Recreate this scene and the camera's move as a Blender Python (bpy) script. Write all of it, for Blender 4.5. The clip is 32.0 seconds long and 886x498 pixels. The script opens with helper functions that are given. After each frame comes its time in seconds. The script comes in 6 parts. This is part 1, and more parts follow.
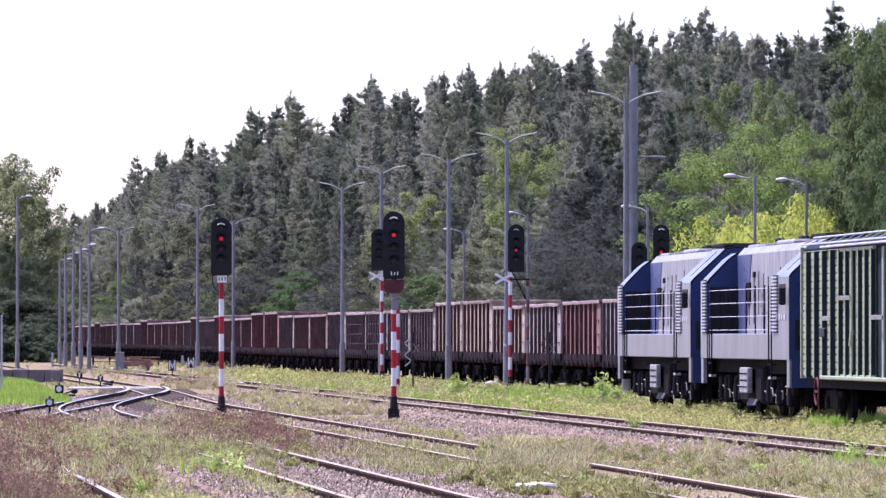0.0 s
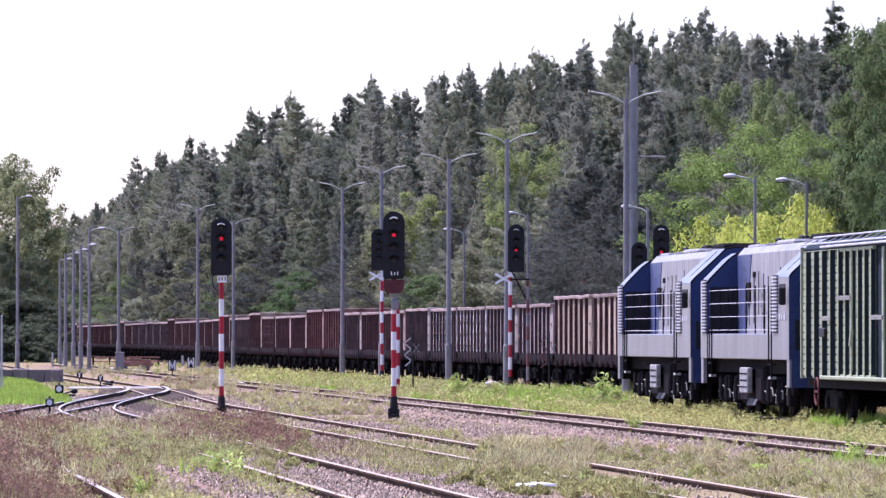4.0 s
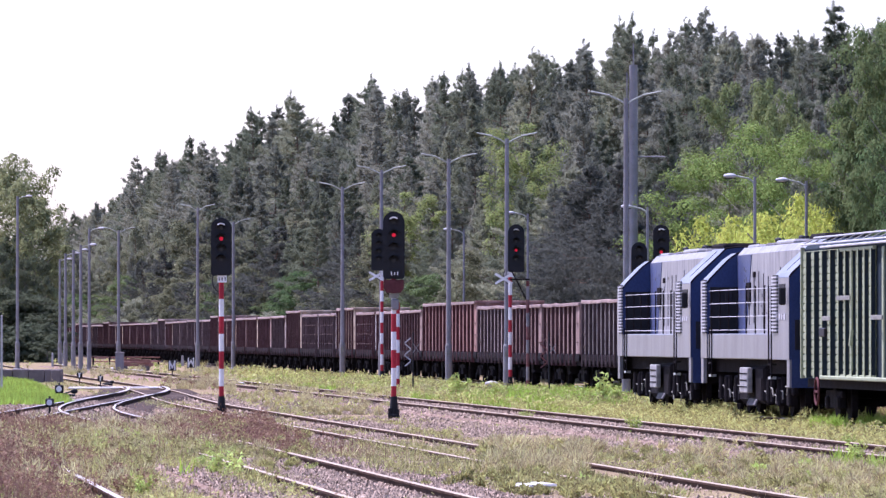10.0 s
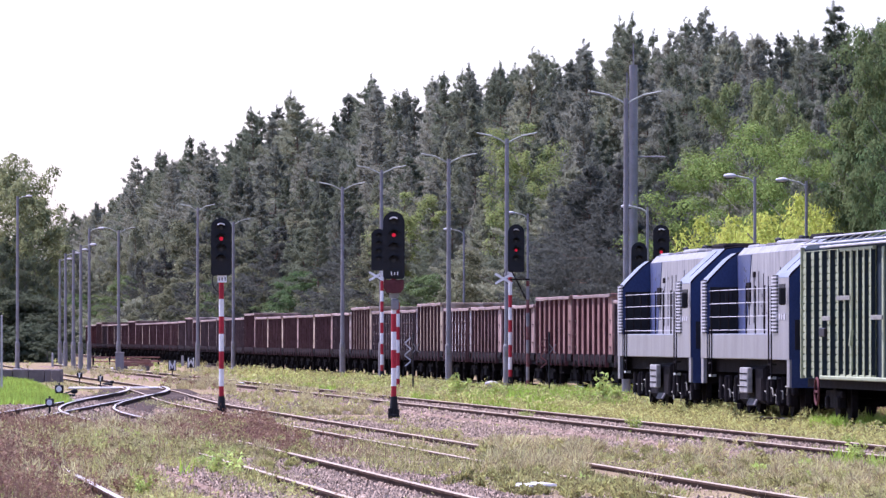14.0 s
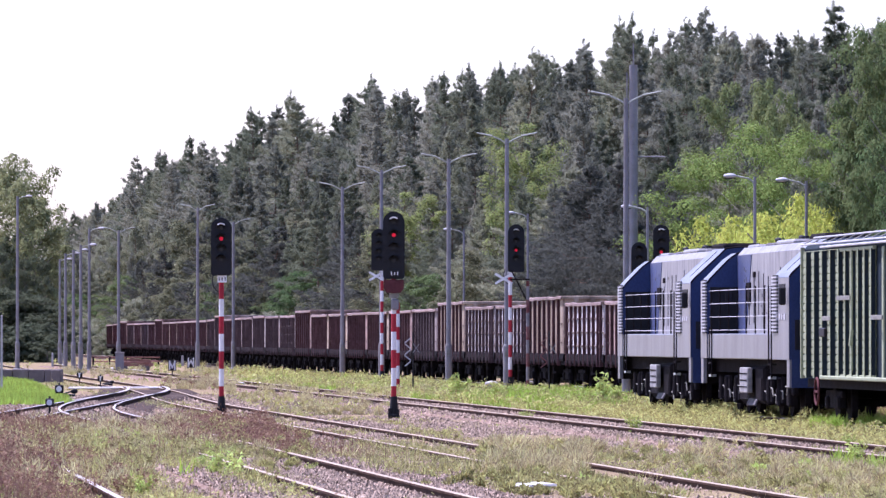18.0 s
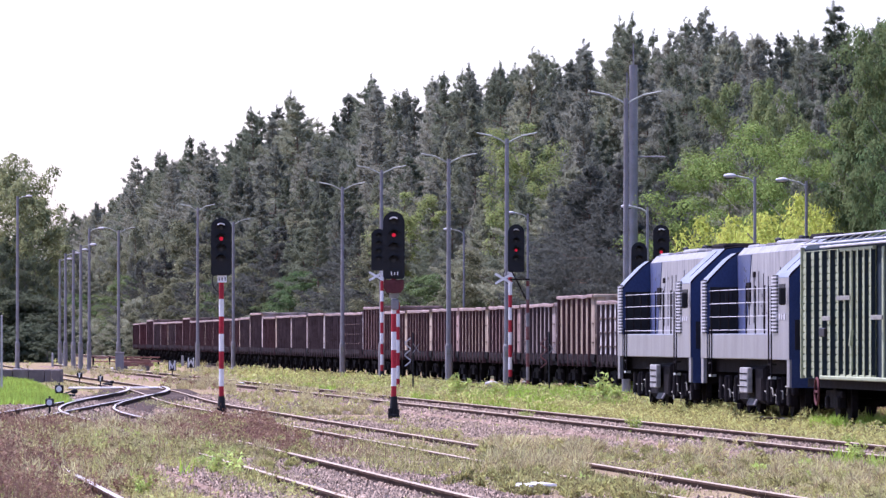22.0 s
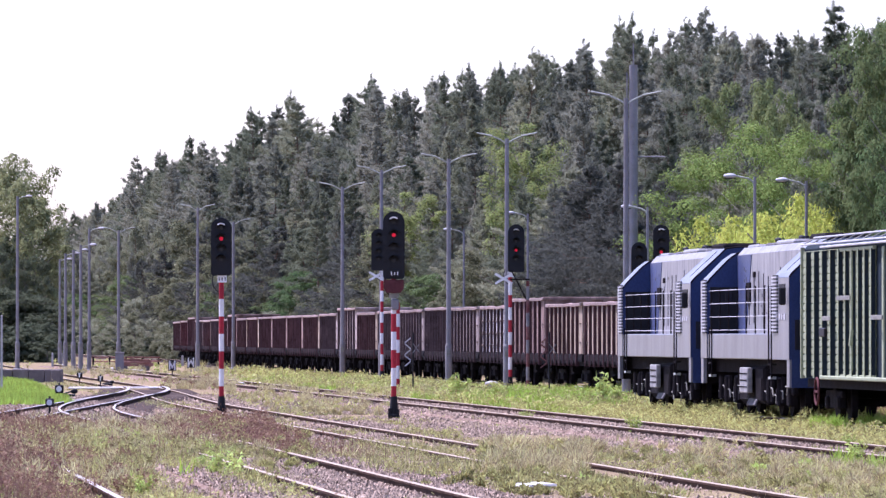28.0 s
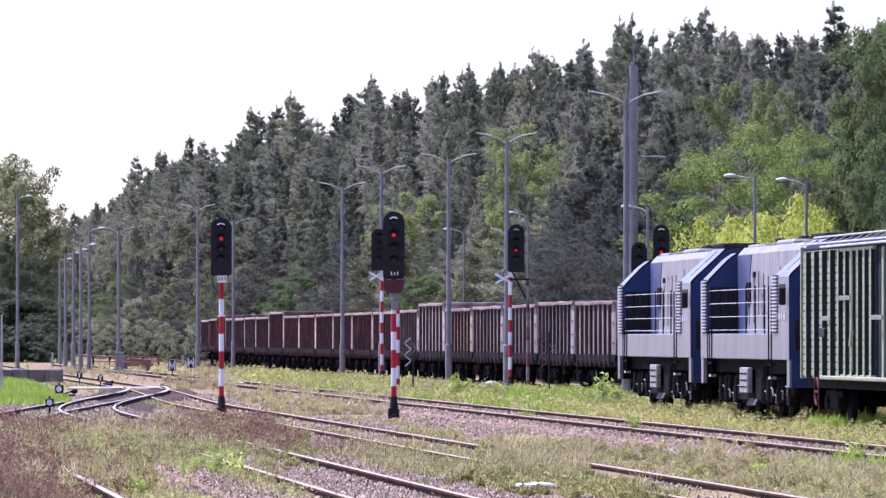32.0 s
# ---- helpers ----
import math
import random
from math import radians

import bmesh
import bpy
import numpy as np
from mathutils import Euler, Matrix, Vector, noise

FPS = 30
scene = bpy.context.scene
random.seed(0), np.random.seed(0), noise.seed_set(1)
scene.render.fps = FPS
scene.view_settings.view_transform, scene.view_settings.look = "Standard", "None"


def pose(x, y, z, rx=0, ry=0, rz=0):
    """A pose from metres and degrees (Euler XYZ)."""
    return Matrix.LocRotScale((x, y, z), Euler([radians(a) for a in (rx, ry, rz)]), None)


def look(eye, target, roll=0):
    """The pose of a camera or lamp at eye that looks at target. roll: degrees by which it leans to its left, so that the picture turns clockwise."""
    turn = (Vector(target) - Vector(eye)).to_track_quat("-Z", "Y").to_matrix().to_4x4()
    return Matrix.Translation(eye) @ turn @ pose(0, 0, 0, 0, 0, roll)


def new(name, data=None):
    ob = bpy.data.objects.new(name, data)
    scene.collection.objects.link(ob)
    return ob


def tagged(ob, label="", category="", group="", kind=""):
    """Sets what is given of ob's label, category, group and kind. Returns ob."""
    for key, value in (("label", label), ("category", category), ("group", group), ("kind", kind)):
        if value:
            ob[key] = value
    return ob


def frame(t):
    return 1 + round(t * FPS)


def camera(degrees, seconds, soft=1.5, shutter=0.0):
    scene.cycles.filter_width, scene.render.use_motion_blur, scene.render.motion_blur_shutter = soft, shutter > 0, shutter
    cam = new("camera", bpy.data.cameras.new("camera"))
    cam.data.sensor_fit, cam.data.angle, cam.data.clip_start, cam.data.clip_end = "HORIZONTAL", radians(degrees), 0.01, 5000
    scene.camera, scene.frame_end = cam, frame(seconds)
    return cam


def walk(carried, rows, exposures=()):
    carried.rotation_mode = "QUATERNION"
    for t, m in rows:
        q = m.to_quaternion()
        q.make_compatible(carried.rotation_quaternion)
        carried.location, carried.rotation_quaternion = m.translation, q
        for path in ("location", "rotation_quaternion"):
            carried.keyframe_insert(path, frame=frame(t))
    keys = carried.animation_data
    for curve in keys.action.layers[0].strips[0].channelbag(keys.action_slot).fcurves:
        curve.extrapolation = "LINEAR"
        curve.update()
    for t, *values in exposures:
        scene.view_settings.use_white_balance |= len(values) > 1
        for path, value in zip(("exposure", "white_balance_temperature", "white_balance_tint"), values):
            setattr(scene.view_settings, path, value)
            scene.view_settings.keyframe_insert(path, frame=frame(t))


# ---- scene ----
cam = camera(7.12, 32.0, soft=1.4)
EYE = 1.93
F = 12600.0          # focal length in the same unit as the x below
VX, HY = -330.0, 598.0
SLOPE = (784.0 - VX) / F   # the straight tracks run at this slope
walk(cam, [(t, look((0, 0, EYE), (0, 1000, EYE + 1000 * (HY - 441) / F))) for t in (0.0, 32.0)],
     exposures=[(0.0, 1.0, 5620, 38.5), (32.0, 1.0, 5620, 38.5)])

# ---- world, sun ----
SUN_DIR = Vector((-0.40, 0.26, 0.95)).normalized()
world = bpy.data.worlds.new("world")
scene.world = world
world.use_nodes = True
wn = world.node_tree
sky = wn.nodes.new("ShaderNodeTexSky")
sky.sky_type = "NISHITA"
sky.sun_disc = False
sky.sun_elevation = math.asin(SUN_DIR.z)
sky.sun_rotation = math.atan2(SUN_DIR.x, SUN_DIR.y)
sky.dust_density = 1.2
sky.air_density = 1.0
wn.links.new(sky.outputs[0], wn.nodes["Background"].inputs[0])
wn.nodes["Background"].inputs[1].default_value = 0.142
sun = new("sun", bpy.data.lights.new("sun", "SUN"))
sun.data.energy = 4.5
sun.data.angle = radians(0.5)
sun.data.color = (1.0, 0.96, 0.90)
sun.matrix_world = look((0, 0, 0), -SUN_DIR)

rng = random.Random(7)
nrg = np.random.default_rng(7)


# ---- materials ----
def mat(name, col, rough=0.8, metal=0.0, var=0.25, scale=3.0, fine=40.0, bump=0.2, rnd=0.0, col2=None, mix2=0.5, hue_rnd=None, stretch=(1, 1, 1), island=0.0, spec=0.2):
    """A surface with variation at two scales, fine relief and, where asked, a second colour in patches."""
    m = bpy.data.materials.new(name)
    m.use_nodes = True
    nt = m.node_tree
    b = nt.nodes["Principled BSDF"]
    b.inputs["Roughness"].default_value = rough
    b.inputs["Metallic"].default_value = metal
    b.inputs["Specular IOR Level"].default_value = spec
    tc = nt.nodes.new("ShaderNodeTexCoord")
    mp = nt.nodes.new("ShaderNodeMapping")
    mp.inputs["Scale"].default_value = stretch
    nt.links.new(tc.outputs["Object"], mp.inputs[0])
    n1 = nt.nodes.new("ShaderNodeTexNoise")
    n1.inputs["Scale"].default_value = scale
    n1.inputs["Detail"].default_value = 4
    n2 = nt.nodes.new("ShaderNodeTexNoise")
    n2.inputs["Scale"].default_value = fine
    n2.inputs["Detail"].default_value = 3
    oi = nt.nodes.new("ShaderNodeObjectInfo")
    off = nt.nodes.new("ShaderNodeVectorMath")
    off.operation = "MULTIPLY_ADD"
    off.inputs[1].default_value = (1, 1, 1)
    nt.links.new(mp.outputs[0], off.inputs[0])
    nt.links.new(oi.outputs["Random"], off.inputs[2])
    for n in (n1, n2):
        nt.links.new(off.outputs[0], n.inputs["Vector"])
    ramp = nt.nodes.new("ShaderNodeValToRGB")
    ramp.color_ramp.elements[0].position = 0.5 - 0.22 * (1 if col2 is None else mix2 * 2)
    ramp.color_ramp.elements[1].position = 0.72
    dark = tuple(max(0, c * (1 - var)) for c in col)
    lite = col2 if col2 else tuple(min(1, c * (1 + var)) for c in col)
    ramp.color_ramp.elements[0].color = (*dark, 1)
    ramp.color_ramp.elements[1].color = (*lite, 1)
    nt.links.new(n1.outputs[0], ramp.inputs[0])
    mul = nt.nodes.new("ShaderNodeMixRGB")
    mul.blend_type = "OVERLAY"
    mul.inputs[0].default_value = 0.35
    nt.links.new(ramp.outputs[0], mul.inputs[1])
    nt.links.new(n2.outputs[0], mul.inputs[2])
    last = mul.outputs[0]
    if rnd or island:
        hsv = nt.nodes.new("ShaderNodeHueSaturation")
        mr = nt.nodes.new("ShaderNodeMapRange")
        amount = rnd or island
        mr.inputs[3].default_value, mr.inputs[4].default_value = 1 - amount, 1 + amount
        if island:
            geo = nt.nodes.new("ShaderNodeNewGeometry")
            nt.links.new(geo.outputs["Random Per Island"], mr.inputs[0])
        else:
            nt.links.new(oi.outputs["Random"], mr.inputs[0])
        nt.links.new(mr.outputs[0], hsv.inputs["Value"])
        if hue_rnd:
            mh = nt.nodes.new("ShaderNodeMapRange")
            mh.inputs[3].default_value, mh.inputs[4].default_value = 0.5 - hue_rnd, 0.5 + hue_rnd
            nt.links.new(mr.inputs[0].links[0].from_socket, mh.inputs[0])
            nt.links.new(mh.outputs[0], hsv.inputs["Hue"])
        nt.links.new(last, hsv.inputs["Color"])
        last = hsv.outputs[0]
    nt.links.new(last, b.inputs["Base Color"])
    if bump:
        bp = nt.nodes.new("ShaderNodeBump")
        bp.inputs["Strength"].default_value = bump
        bp.inputs["Distance"].default_value = 0.02
        nt.links.new(n2.outputs[0], bp.inputs["Height"])
        nt.links.new(bp.outputs[0], b.inputs["Normal"])
    return m


def leafy(name, col, var=0.3, hue=0.02, trans=0.35, tree=0.0):
    """Foliage: each leaf or tuft differs, and some light passes through."""
    m = mat(name, col, 0.85, 0, 0.2, 0.35, 3.0, 0, island=var, hue_rnd=hue, spec=0.05)
    nt = m.node_tree
    b = nt.nodes["Principled BSDF"]
    tr = nt.nodes.new("ShaderNodeBsdfTranslucent")
    mx = nt.nodes.new("ShaderNodeMixShader")
    mx.inputs[0].default_value = trans
    if tree:
        oi = nt.nodes.new("ShaderNodeObjectInfo")
        mr = nt.nodes.new("ShaderNodeMapRange")
        mr.inputs[3].default_value, mr.inputs[4].default_value = 1 - tree, 1 + tree
        hs = nt.nodes.new("ShaderNodeHueSaturation")
        mh = nt.nodes.new("ShaderNodeMapRange")
        mh.inputs[3].default_value, mh.inputs[4].default_value = 0.535, 0.475
        nt.links.new(oi.outputs["Random"], mr.inputs[0])
        nt.links.new(oi.outputs["Random"], mh.inputs[0])
        nt.links.new(mr.outputs[0], hs.inputs["Value"])
        nt.links.new(mh.outputs[0], hs.inputs["Hue"])
        nt.links.new(b.inputs["Base Color"].links[0].from_socket, hs.inputs["Color"])
        nt.links.new(hs.outputs[0], b.inputs["Base Color"])
    nt.links.new(b.inputs["Base Color"].links[0].from_socket, tr.inputs[0])
    nt.links.new(b.outputs[0], mx.inputs[1])
    nt.links.new(tr.outputs[0], mx.inputs[2])
    nt.links.new(mx.outputs[0], nt.nodes["Material Output"].inputs[0])
    return m


def glow(name, col, strength):
    m = mat(name, col, 0.3, 0, 0.1, 20, 80, 0)
    b = m.node_tree.nodes["Principled BSDF"]
    b.inputs["Emission Color"].default_value = (*col, 1)
    b.inputs["Emission Strength"].default_value = strength
    return m


M_GROUND = mat("ground_soil", (0.31, 0.225, 0.155), 0.95, 0, 0.35, 0.35, 14, 0.6, col2=(0.23, 0.195, 0.10), spec=0.0)
M_BALLAST = mat("ballast_stone", (0.20, 0.138, 0.103), 0.9, 0, 0.4, 1.5, 22, 1.0, col2=(0.27, 0.20, 0.155), spec=0.0)
# Dark colour stands in for shade under the trains; at the points, dark stones.
M_DARKBED = mat("shade_and_dark_stone_ballast", (0.065, 0.05, 0.043), 0.9, 0, 0.4, 1.5, 22, 1.0, col2=(0.10, 0.08, 0.07), spec=0.0)
M_STONE = mat("loose_stone", (0.275, 0.210, 0.155), 0.9, 0, 0.2, 3, 30, 0.3, island=0.75, spec=0.0)
M_RAIL = mat("rail_rust", (0.070, 0.045, 0.033), 0.85, 0.0, 0.3, 2, 30, 0.3, spec=0.02)
M_RAILTOP = mat("rail_worn", (0.36, 0.285, 0.20), 0.6, 0.1, 0.2, 2, 30, 0.1, spec=0.15)
M_RAILSHINE = mat("polished_rail_head", (0.40, 0.36, 0.33), 0.6, 0.1, 0.2, 2, 30, 0.1, spec=0.3)
M_SLEEPER = mat("sleeper_wood", (0.11, 0.09, 0.075), 0.9, 0, 0.3, 3, 25, 0.5, rnd=0.25)
M_GREY = mat("grey_painted_steel", (0.205, 0.198, 0.205), 0.6, 0.2, 0.15, 2, 30, 0.1)
M_POSTFOOT = mat("weathered_post_foot", (0.21, 0.20, 0.20), 0.9, 0, 0.25, 2, 30, 0.3)
M_CONC = mat("concrete", (0.38, 0.37, 0.36), 0.9, 0, 0.2, 2, 30, 0.3)
M_CONCD = mat("dark_concrete", (0.14, 0.12, 0.118), 0.9, 0, 0.3, 1.5, 25, 0.4)
M_WHITE = mat("white_paint", (0.68, 0.67, 0.66), 0.6, 0, 0.1, 3, 30, 0.1)
M_RED = mat("red_paint", (0.33, 0.02, 0.03), 0.6, 0, 0.2, 3, 30, 0.1)
M_FADEDRED = mat("faded_red_paint", (0.17, 0.035, 0.035), 0.8, 0, 0.3, 3, 30, 0.1, col2=(0.2, 0.11, 0.10))
M_BLACK = mat("black_paint", (0.012, 0.012, 0.014), 0.6, 0, 0.2, 4, 30, 0.1)
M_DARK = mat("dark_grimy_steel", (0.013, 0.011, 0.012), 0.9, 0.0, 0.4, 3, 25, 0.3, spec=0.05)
M_LENS = mat("dark_lens", (0.02, 0.02, 0.025), 0.15, 0, 0.1, 10, 50, 0)
M_REDLIT = glow("lit_red_lens", (0.6, 0.012, 0.03), 0.27)
M_BRICKRED = mat("faded_red_plate", (0.085, 0.025, 0.027), 0.8, 0, 0.3, 5, 40, 0.2)
WAGON_MATS = [
    mat("wagon_rust_brown", (0.13, 0.075, 0.07), 0.85, 0.0, 0.45, 1.6, 22, 0.3, col2=(0.36, 0.255, 0.225), spec=0.08, stretch=(1, 1.6, 0.3), rnd=0.22),
    mat("wagon_red_oxide", (0.17, 0.068, 0.064), 0.85, 0.0, 0.45, 1.6, 22, 0.3, col2=(0.33, 0.205, 0.175), spec=0.08, stretch=(1, 1.6, 0.3), rnd=0.22),
    mat("wagon_grey_brown", (0.17, 0.135, 0.13), 0.85, 0.0, 0.45, 1.6, 22, 0.3, col2=(0.42, 0.345, 0.32), spec=0.08, stretch=(1, 1.6, 0.3), rnd=0.22),
    mat("wagon_grey_green", (0.19, 0.20, 0.195), 0.85, 0.0, 0.45, 1.6, 22, 0.3, col2=(0.40, 0.35, 0.325), spec=0.08, stretch=(1, 1.6, 0.3), rnd=0.22),
    mat("wagon_tan", (0.25, 0.175, 0.125), 0.85, 0.0, 0.45, 1.6, 22, 0.3, col2=(0.46, 0.37, 0.285), spec=0.08, stretch=(1, 1.6, 0.3), rnd=0.22),
]
# Darkened copies of the paint: stand in for shade on the ribs' near faces.
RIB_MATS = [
    mat("shaded_rib_brown", (0.060, 0.032, 0.034), 0.9, 0.0, 0.4, 2, 16, 0.3, spec=0.05),
    mat("shaded_rib_red", (0.070, 0.030, 0.032), 0.9, 0.0, 0.4, 2, 16, 0.3, spec=0.05),
    mat("shaded_rib_grey", (0.058, 0.040, 0.042), 0.9, 0.0, 0.4, 2, 16, 0.3, spec=0.05),
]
M_WORN = mat("bleached_wagon_panel", (0.24, 0.195, 0.185), 0.85, 0.0, 0.45, 2.2, 22, 0.3, col2=(0.72, 0.68, 0.66), mix2=0.7, spec=0.08, rnd=0.25)
M_CORNER = mat("dusty_corner_post", (0.095, 0.066, 0.06), 0.9, 0.0, 0.4, 1.5, 20, 0.3, col2=(0.22, 0.165, 0.145), spec=0.05)
# Near-black, set to match the dark foot of the wagon sides.
M_FOOT = mat("near_black_foot_door", (0.008, 0.006, 0.007), 0.9, 0.0, 0.4, 2.5, 16, 0.3, col2=(0.020, 0.013, 0.014), spec=0.05, rnd=0.3)
M_RIM = mat("wagon_rim", (0.235, 0.17, 0.15), 0.8, 0.1, 0.3, 2, 20, 0.2, rnd=0.2)
M_LBLUE = mat("pale_blue_paint", (0.150, 0.152, 0.166), 0.36, 0, 0.3, 0.9, 18, 0.1, stretch=(2, 2, 0.4), spec=0.5)
M_BLUE = mat("blue_paint", (0.022, 0.037, 0.102), 0.42, 0, 0.15, 0.8, 20, 0.1)
M_LWHITE = mat("streaked_white_paint", (0.17, 0.165, 0.17), 0.5, 0, 0.5, 2.2, 20, 0.1, stretch=(2, 2, 0.35), col2=(0.32, 0.315, 0.31), mix2=0.7, spec=0.4)
M_BLUEF = mat("faded_blue_paint", (0.055, 0.07, 0.145), 0.5, 0, 0.25, 1.2, 20, 0.1, stretch=(3, 3, 0.3))
M_STREAK = mat("grime_streak", (0.10, 0.095, 0.10), 0.9, 0, 0.3, 3, 30, 0.1)
M_LATCH = mat("worn_latch_paint", (0.20, 0.197, 0.17), 0.8, 0, 0.3, 5, 40, 0.2)
M_BATTERY = mat("dull_white_box_paint", (0.25, 0.245, 0.235), 0.7, 0, 0.3, 3, 30, 0.1)
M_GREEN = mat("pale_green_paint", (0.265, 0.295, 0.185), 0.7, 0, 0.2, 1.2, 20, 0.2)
# Shaded copy of the pale green, for post faces turned from the sun.
M_GREENSHADE = mat("shaded_green_paint", (0.026, 0.036, 0.045), 0.85, 0, 0.2, 1.2, 20, 0.2, spec=0.03)
M_PALEG = mat("pale_grey_paint", (0.30, 0.32, 0.28), 0.7, 0, 0.2, 3, 30, 0.1)
M_SLAT = mat("dull_white_slat", (0.42, 0.42, 0.43), 0.6, 0, 0.2, 3, 30, 0.1)
M_GLASS = mat("dark_window_glass", (0.015, 0.017, 0.02), 0.08, 0, 0.1, 2, 20, 0)
M_BARK = mat("pine_bark", (0.13, 0.085, 0.06), 0.95, 0, 0.3, 3, 20, 0.6)
M_BARKG = mat("grey_bark", (0.16, 0.14, 0.12), 0.95, 0, 0.3, 3, 20, 0.6)
# Needle colours lightened to stand in for haze over the far forest.
M_PINE = leafy("pine_needles", (0.200, 0.218, 0.142), 0.12, 0.015, 0.55, tree=0.36)
M_PINE2 = leafy("pine_needles_grey", (0.203, 0.214, 0.160), 0.12, 0.015, 0.55, tree=0.36)
# Light shrub leaves, paled further to stand in for haze.
M_SILVER = leafy("haze_paled_leaves", (0.27, 0.285, 0.19), 0.3, 0.02, 0.55)
# Needles darkened to stand in for shade inside the forest.
M_SHADENEEDLE = leafy("shade_darkened_needles", (0.102, 0.11, 0.09), 0.12, 0.015, 0.5)
M_BROAD = leafy("broad_leaves", (0.118, 0.158, 0.062), 0.2, 0.02, 0.35, tree=0.15)
# Leaves darkened to stand in for shade below the yard's trees.
M_SHADELEAF = leafy("shade_darkened_leaves", (0.082, 0.098, 0.056), 0.25, 0.02, 0.3)
M_LIGHT = leafy("light_green_leaves", (0.155, 0.215, 0.056), 0.2, 0.02, 0.2)
M_YELLOW = leafy("yellow_green_leaves", (0.39, 0.43, 0.085), 0.2, 0.015, 0.5)
M_HERB = leafy("light_weed_leaves", (0.42, 0.50, 0.14), 0.4, 0.03)
M_BIRCH = leafy("birch_leaves", (0.215, 0.234, 0.108), 0.2, 0.02, 0.4)
M_FRESH = leafy("mid_green_leaves", (0.172, 0.208, 0.083), 0.2, 0.02, 0.4)
M_LEMON = leafy("yellowish_birch_leaves", (0.235, 0.280, 0.098), 0.2, 0.02, 0.4)
M_OLIVE = leafy("olive_leaves", (0.158, 0.166, 0.096), 0.25, 0.025, 0.5)
M_GRASS = leafy("green_grass", (0.325, 0.305, 0.122), 0.6, 0.03)
M_GRASSB = leafy("bright_grass", (0.32, 0.44, 0.075), 0.3, 0.02)
M_DRY = leafy("dry_grass", (0.44, 0.385, 0.205), 0.5, 0.03)
M_PURPLE = leafy("brown_seed_stalks", (0.25, 0.150, 0.104), 0.5, 0.03, 0.2)
M_WEED = leafy("yellow_weeds", (0.41, 0.40, 0.14), 0.5, 0.03)


# ---- helpers ----
def at(x, s, z=-0.15):
    """A place by its bearing x and its scale s (metres shrink with distance F / s)."""
    return Vector(((x - 784.0) / s, F / s, z))


def lane(x0, y):
    """A point on the straight lane that meets the eye's line at x0."""
    return x0 - SLOPE * y


def finish(name, bm, material, parent=None, label="", smooth=False):
    me = bpy.data.meshes.new(name)
    bm.to_mesh(me)
    bm.free()
    for mm in (material if isinstance(material, (list, tuple)) else [material]):
        me.materials.append(mm)
    if smooth:
        for p in me.polygons:
            p.use_smooth = True
    ob = new(name, me)
    if parent is not None:
        ob.parent = parent
    if label:
        ob["label"] = label
    return ob


def part(name, bm, material, parent, label="", smooth=False):
    return finish(name, bm, material, parent, label, smooth)


def share(name, me, parent, loc, label=""):
    ob = new(name, me)
    ob.parent = parent
    ob.location = loc
    if label:
        ob["label"] = label
    return ob


def box(bm, c, size, rot=None, bevel=0.0, mi=0):
    m = Matrix.Translation(c) @ (rot.to_4x4() if rot else Matrix()) @ Matrix.Diagonal((*size, 1))
    r = bmesh.ops.create_cube(bm, size=1, matrix=m)
    fs = {f for v in r["verts"] for f in v.link_faces}
    for f in fs:
        f.material_index = mi
    if bevel:
        es = list({e for f in fs for e in f.edges})
        r2 = bmesh.ops.bevel(bm, geom=es, offset=bevel, segments=1, affect="EDGES")
        for f in r2["faces"]:
            f.material_index = mi


def tube(bm, a, b, r1, r2=None, n=10, mi=0):
    a, b = Vector(a), Vector(b)
    d = b - a
    m = Matrix.Translation((a + b) / 2) @ d.to_track_quat("Z", "Y").to_matrix().to_4x4()
    r = bmesh.ops.create_cone(bm, cap_ends=True, segments=n, radius1=r1, radius2=r1 if r2 is None else r2, depth=d.length, matrix=m)
    for f in {f for v in r["verts"] for f in v.link_faces}:
        f.material_index = mi


def ball(bm, c, r, sx=1, sy=1, sz=1, sub=2, mi=0):
    m = Matrix.Translation(c) @ Matrix.Diagonal((r * sx, r * sy, r * sz, 1))
    q = bmesh.ops.create_icosphere(bm, subdivisions=sub, radius=1, matrix=m)
    for f in {f for v in q["verts"] for f in v.link_faces}:
        f.material_index = mi


def prism(bm, outline, y0, y1, mi=0):
    """An outline in x and z, drawn out from y0 to y1."""
    a = [bm.verts.new((x, y0, z)) for x, z in outline]
    b = [bm.verts.new((x, y1, z)) for x, z in outline]
    n = len(a)
    fs = [bm.faces.new(a[::-1]), bm.faces.new(b)]
    for i in range(n):
        fs.append(bm.faces.new((a[i], a[(i + 1) % n], b[(i + 1) % n], b[i])))
    for f in fs:
        f.material_index = mi
    bmesh.ops.recalc_face_normals(bm, faces=fs)


def thing(name, loc, label, category, group="", turn=0.0):
    ob = new(name)
    ob.matrix_basis = Matrix.Translation(loc) @ pose(0, 0, 0, 0, 0, turn)
    return tagged(ob, label, category, group)


def tri_mesh(name, tris, material):
    """A mesh of loose triangles from an array (n, 3, 3)."""
    tris = np.asarray(tris, dtype=np.float32)
    n = len(tris)
    me = bpy.data.meshes.new(name)
    me.vertices.add(n * 3)
    me.vertices.foreach_set("co", tris.reshape(-1))
    me.loops.add(n * 3)
    me.loops.foreach_set("vertex_index", np.arange(n * 3, dtype=np.int32))
    me.polygons.add(n)
    me.polygons.foreach_set("loop_start", np.arange(0, n * 3, 3, dtype=np.int32))
    me.update(calc_edges=True)
    me.materials.append(material)
    return me


TURN = math.degrees(math.atan(SLOPE))   # things on the straight tracks are turned by this


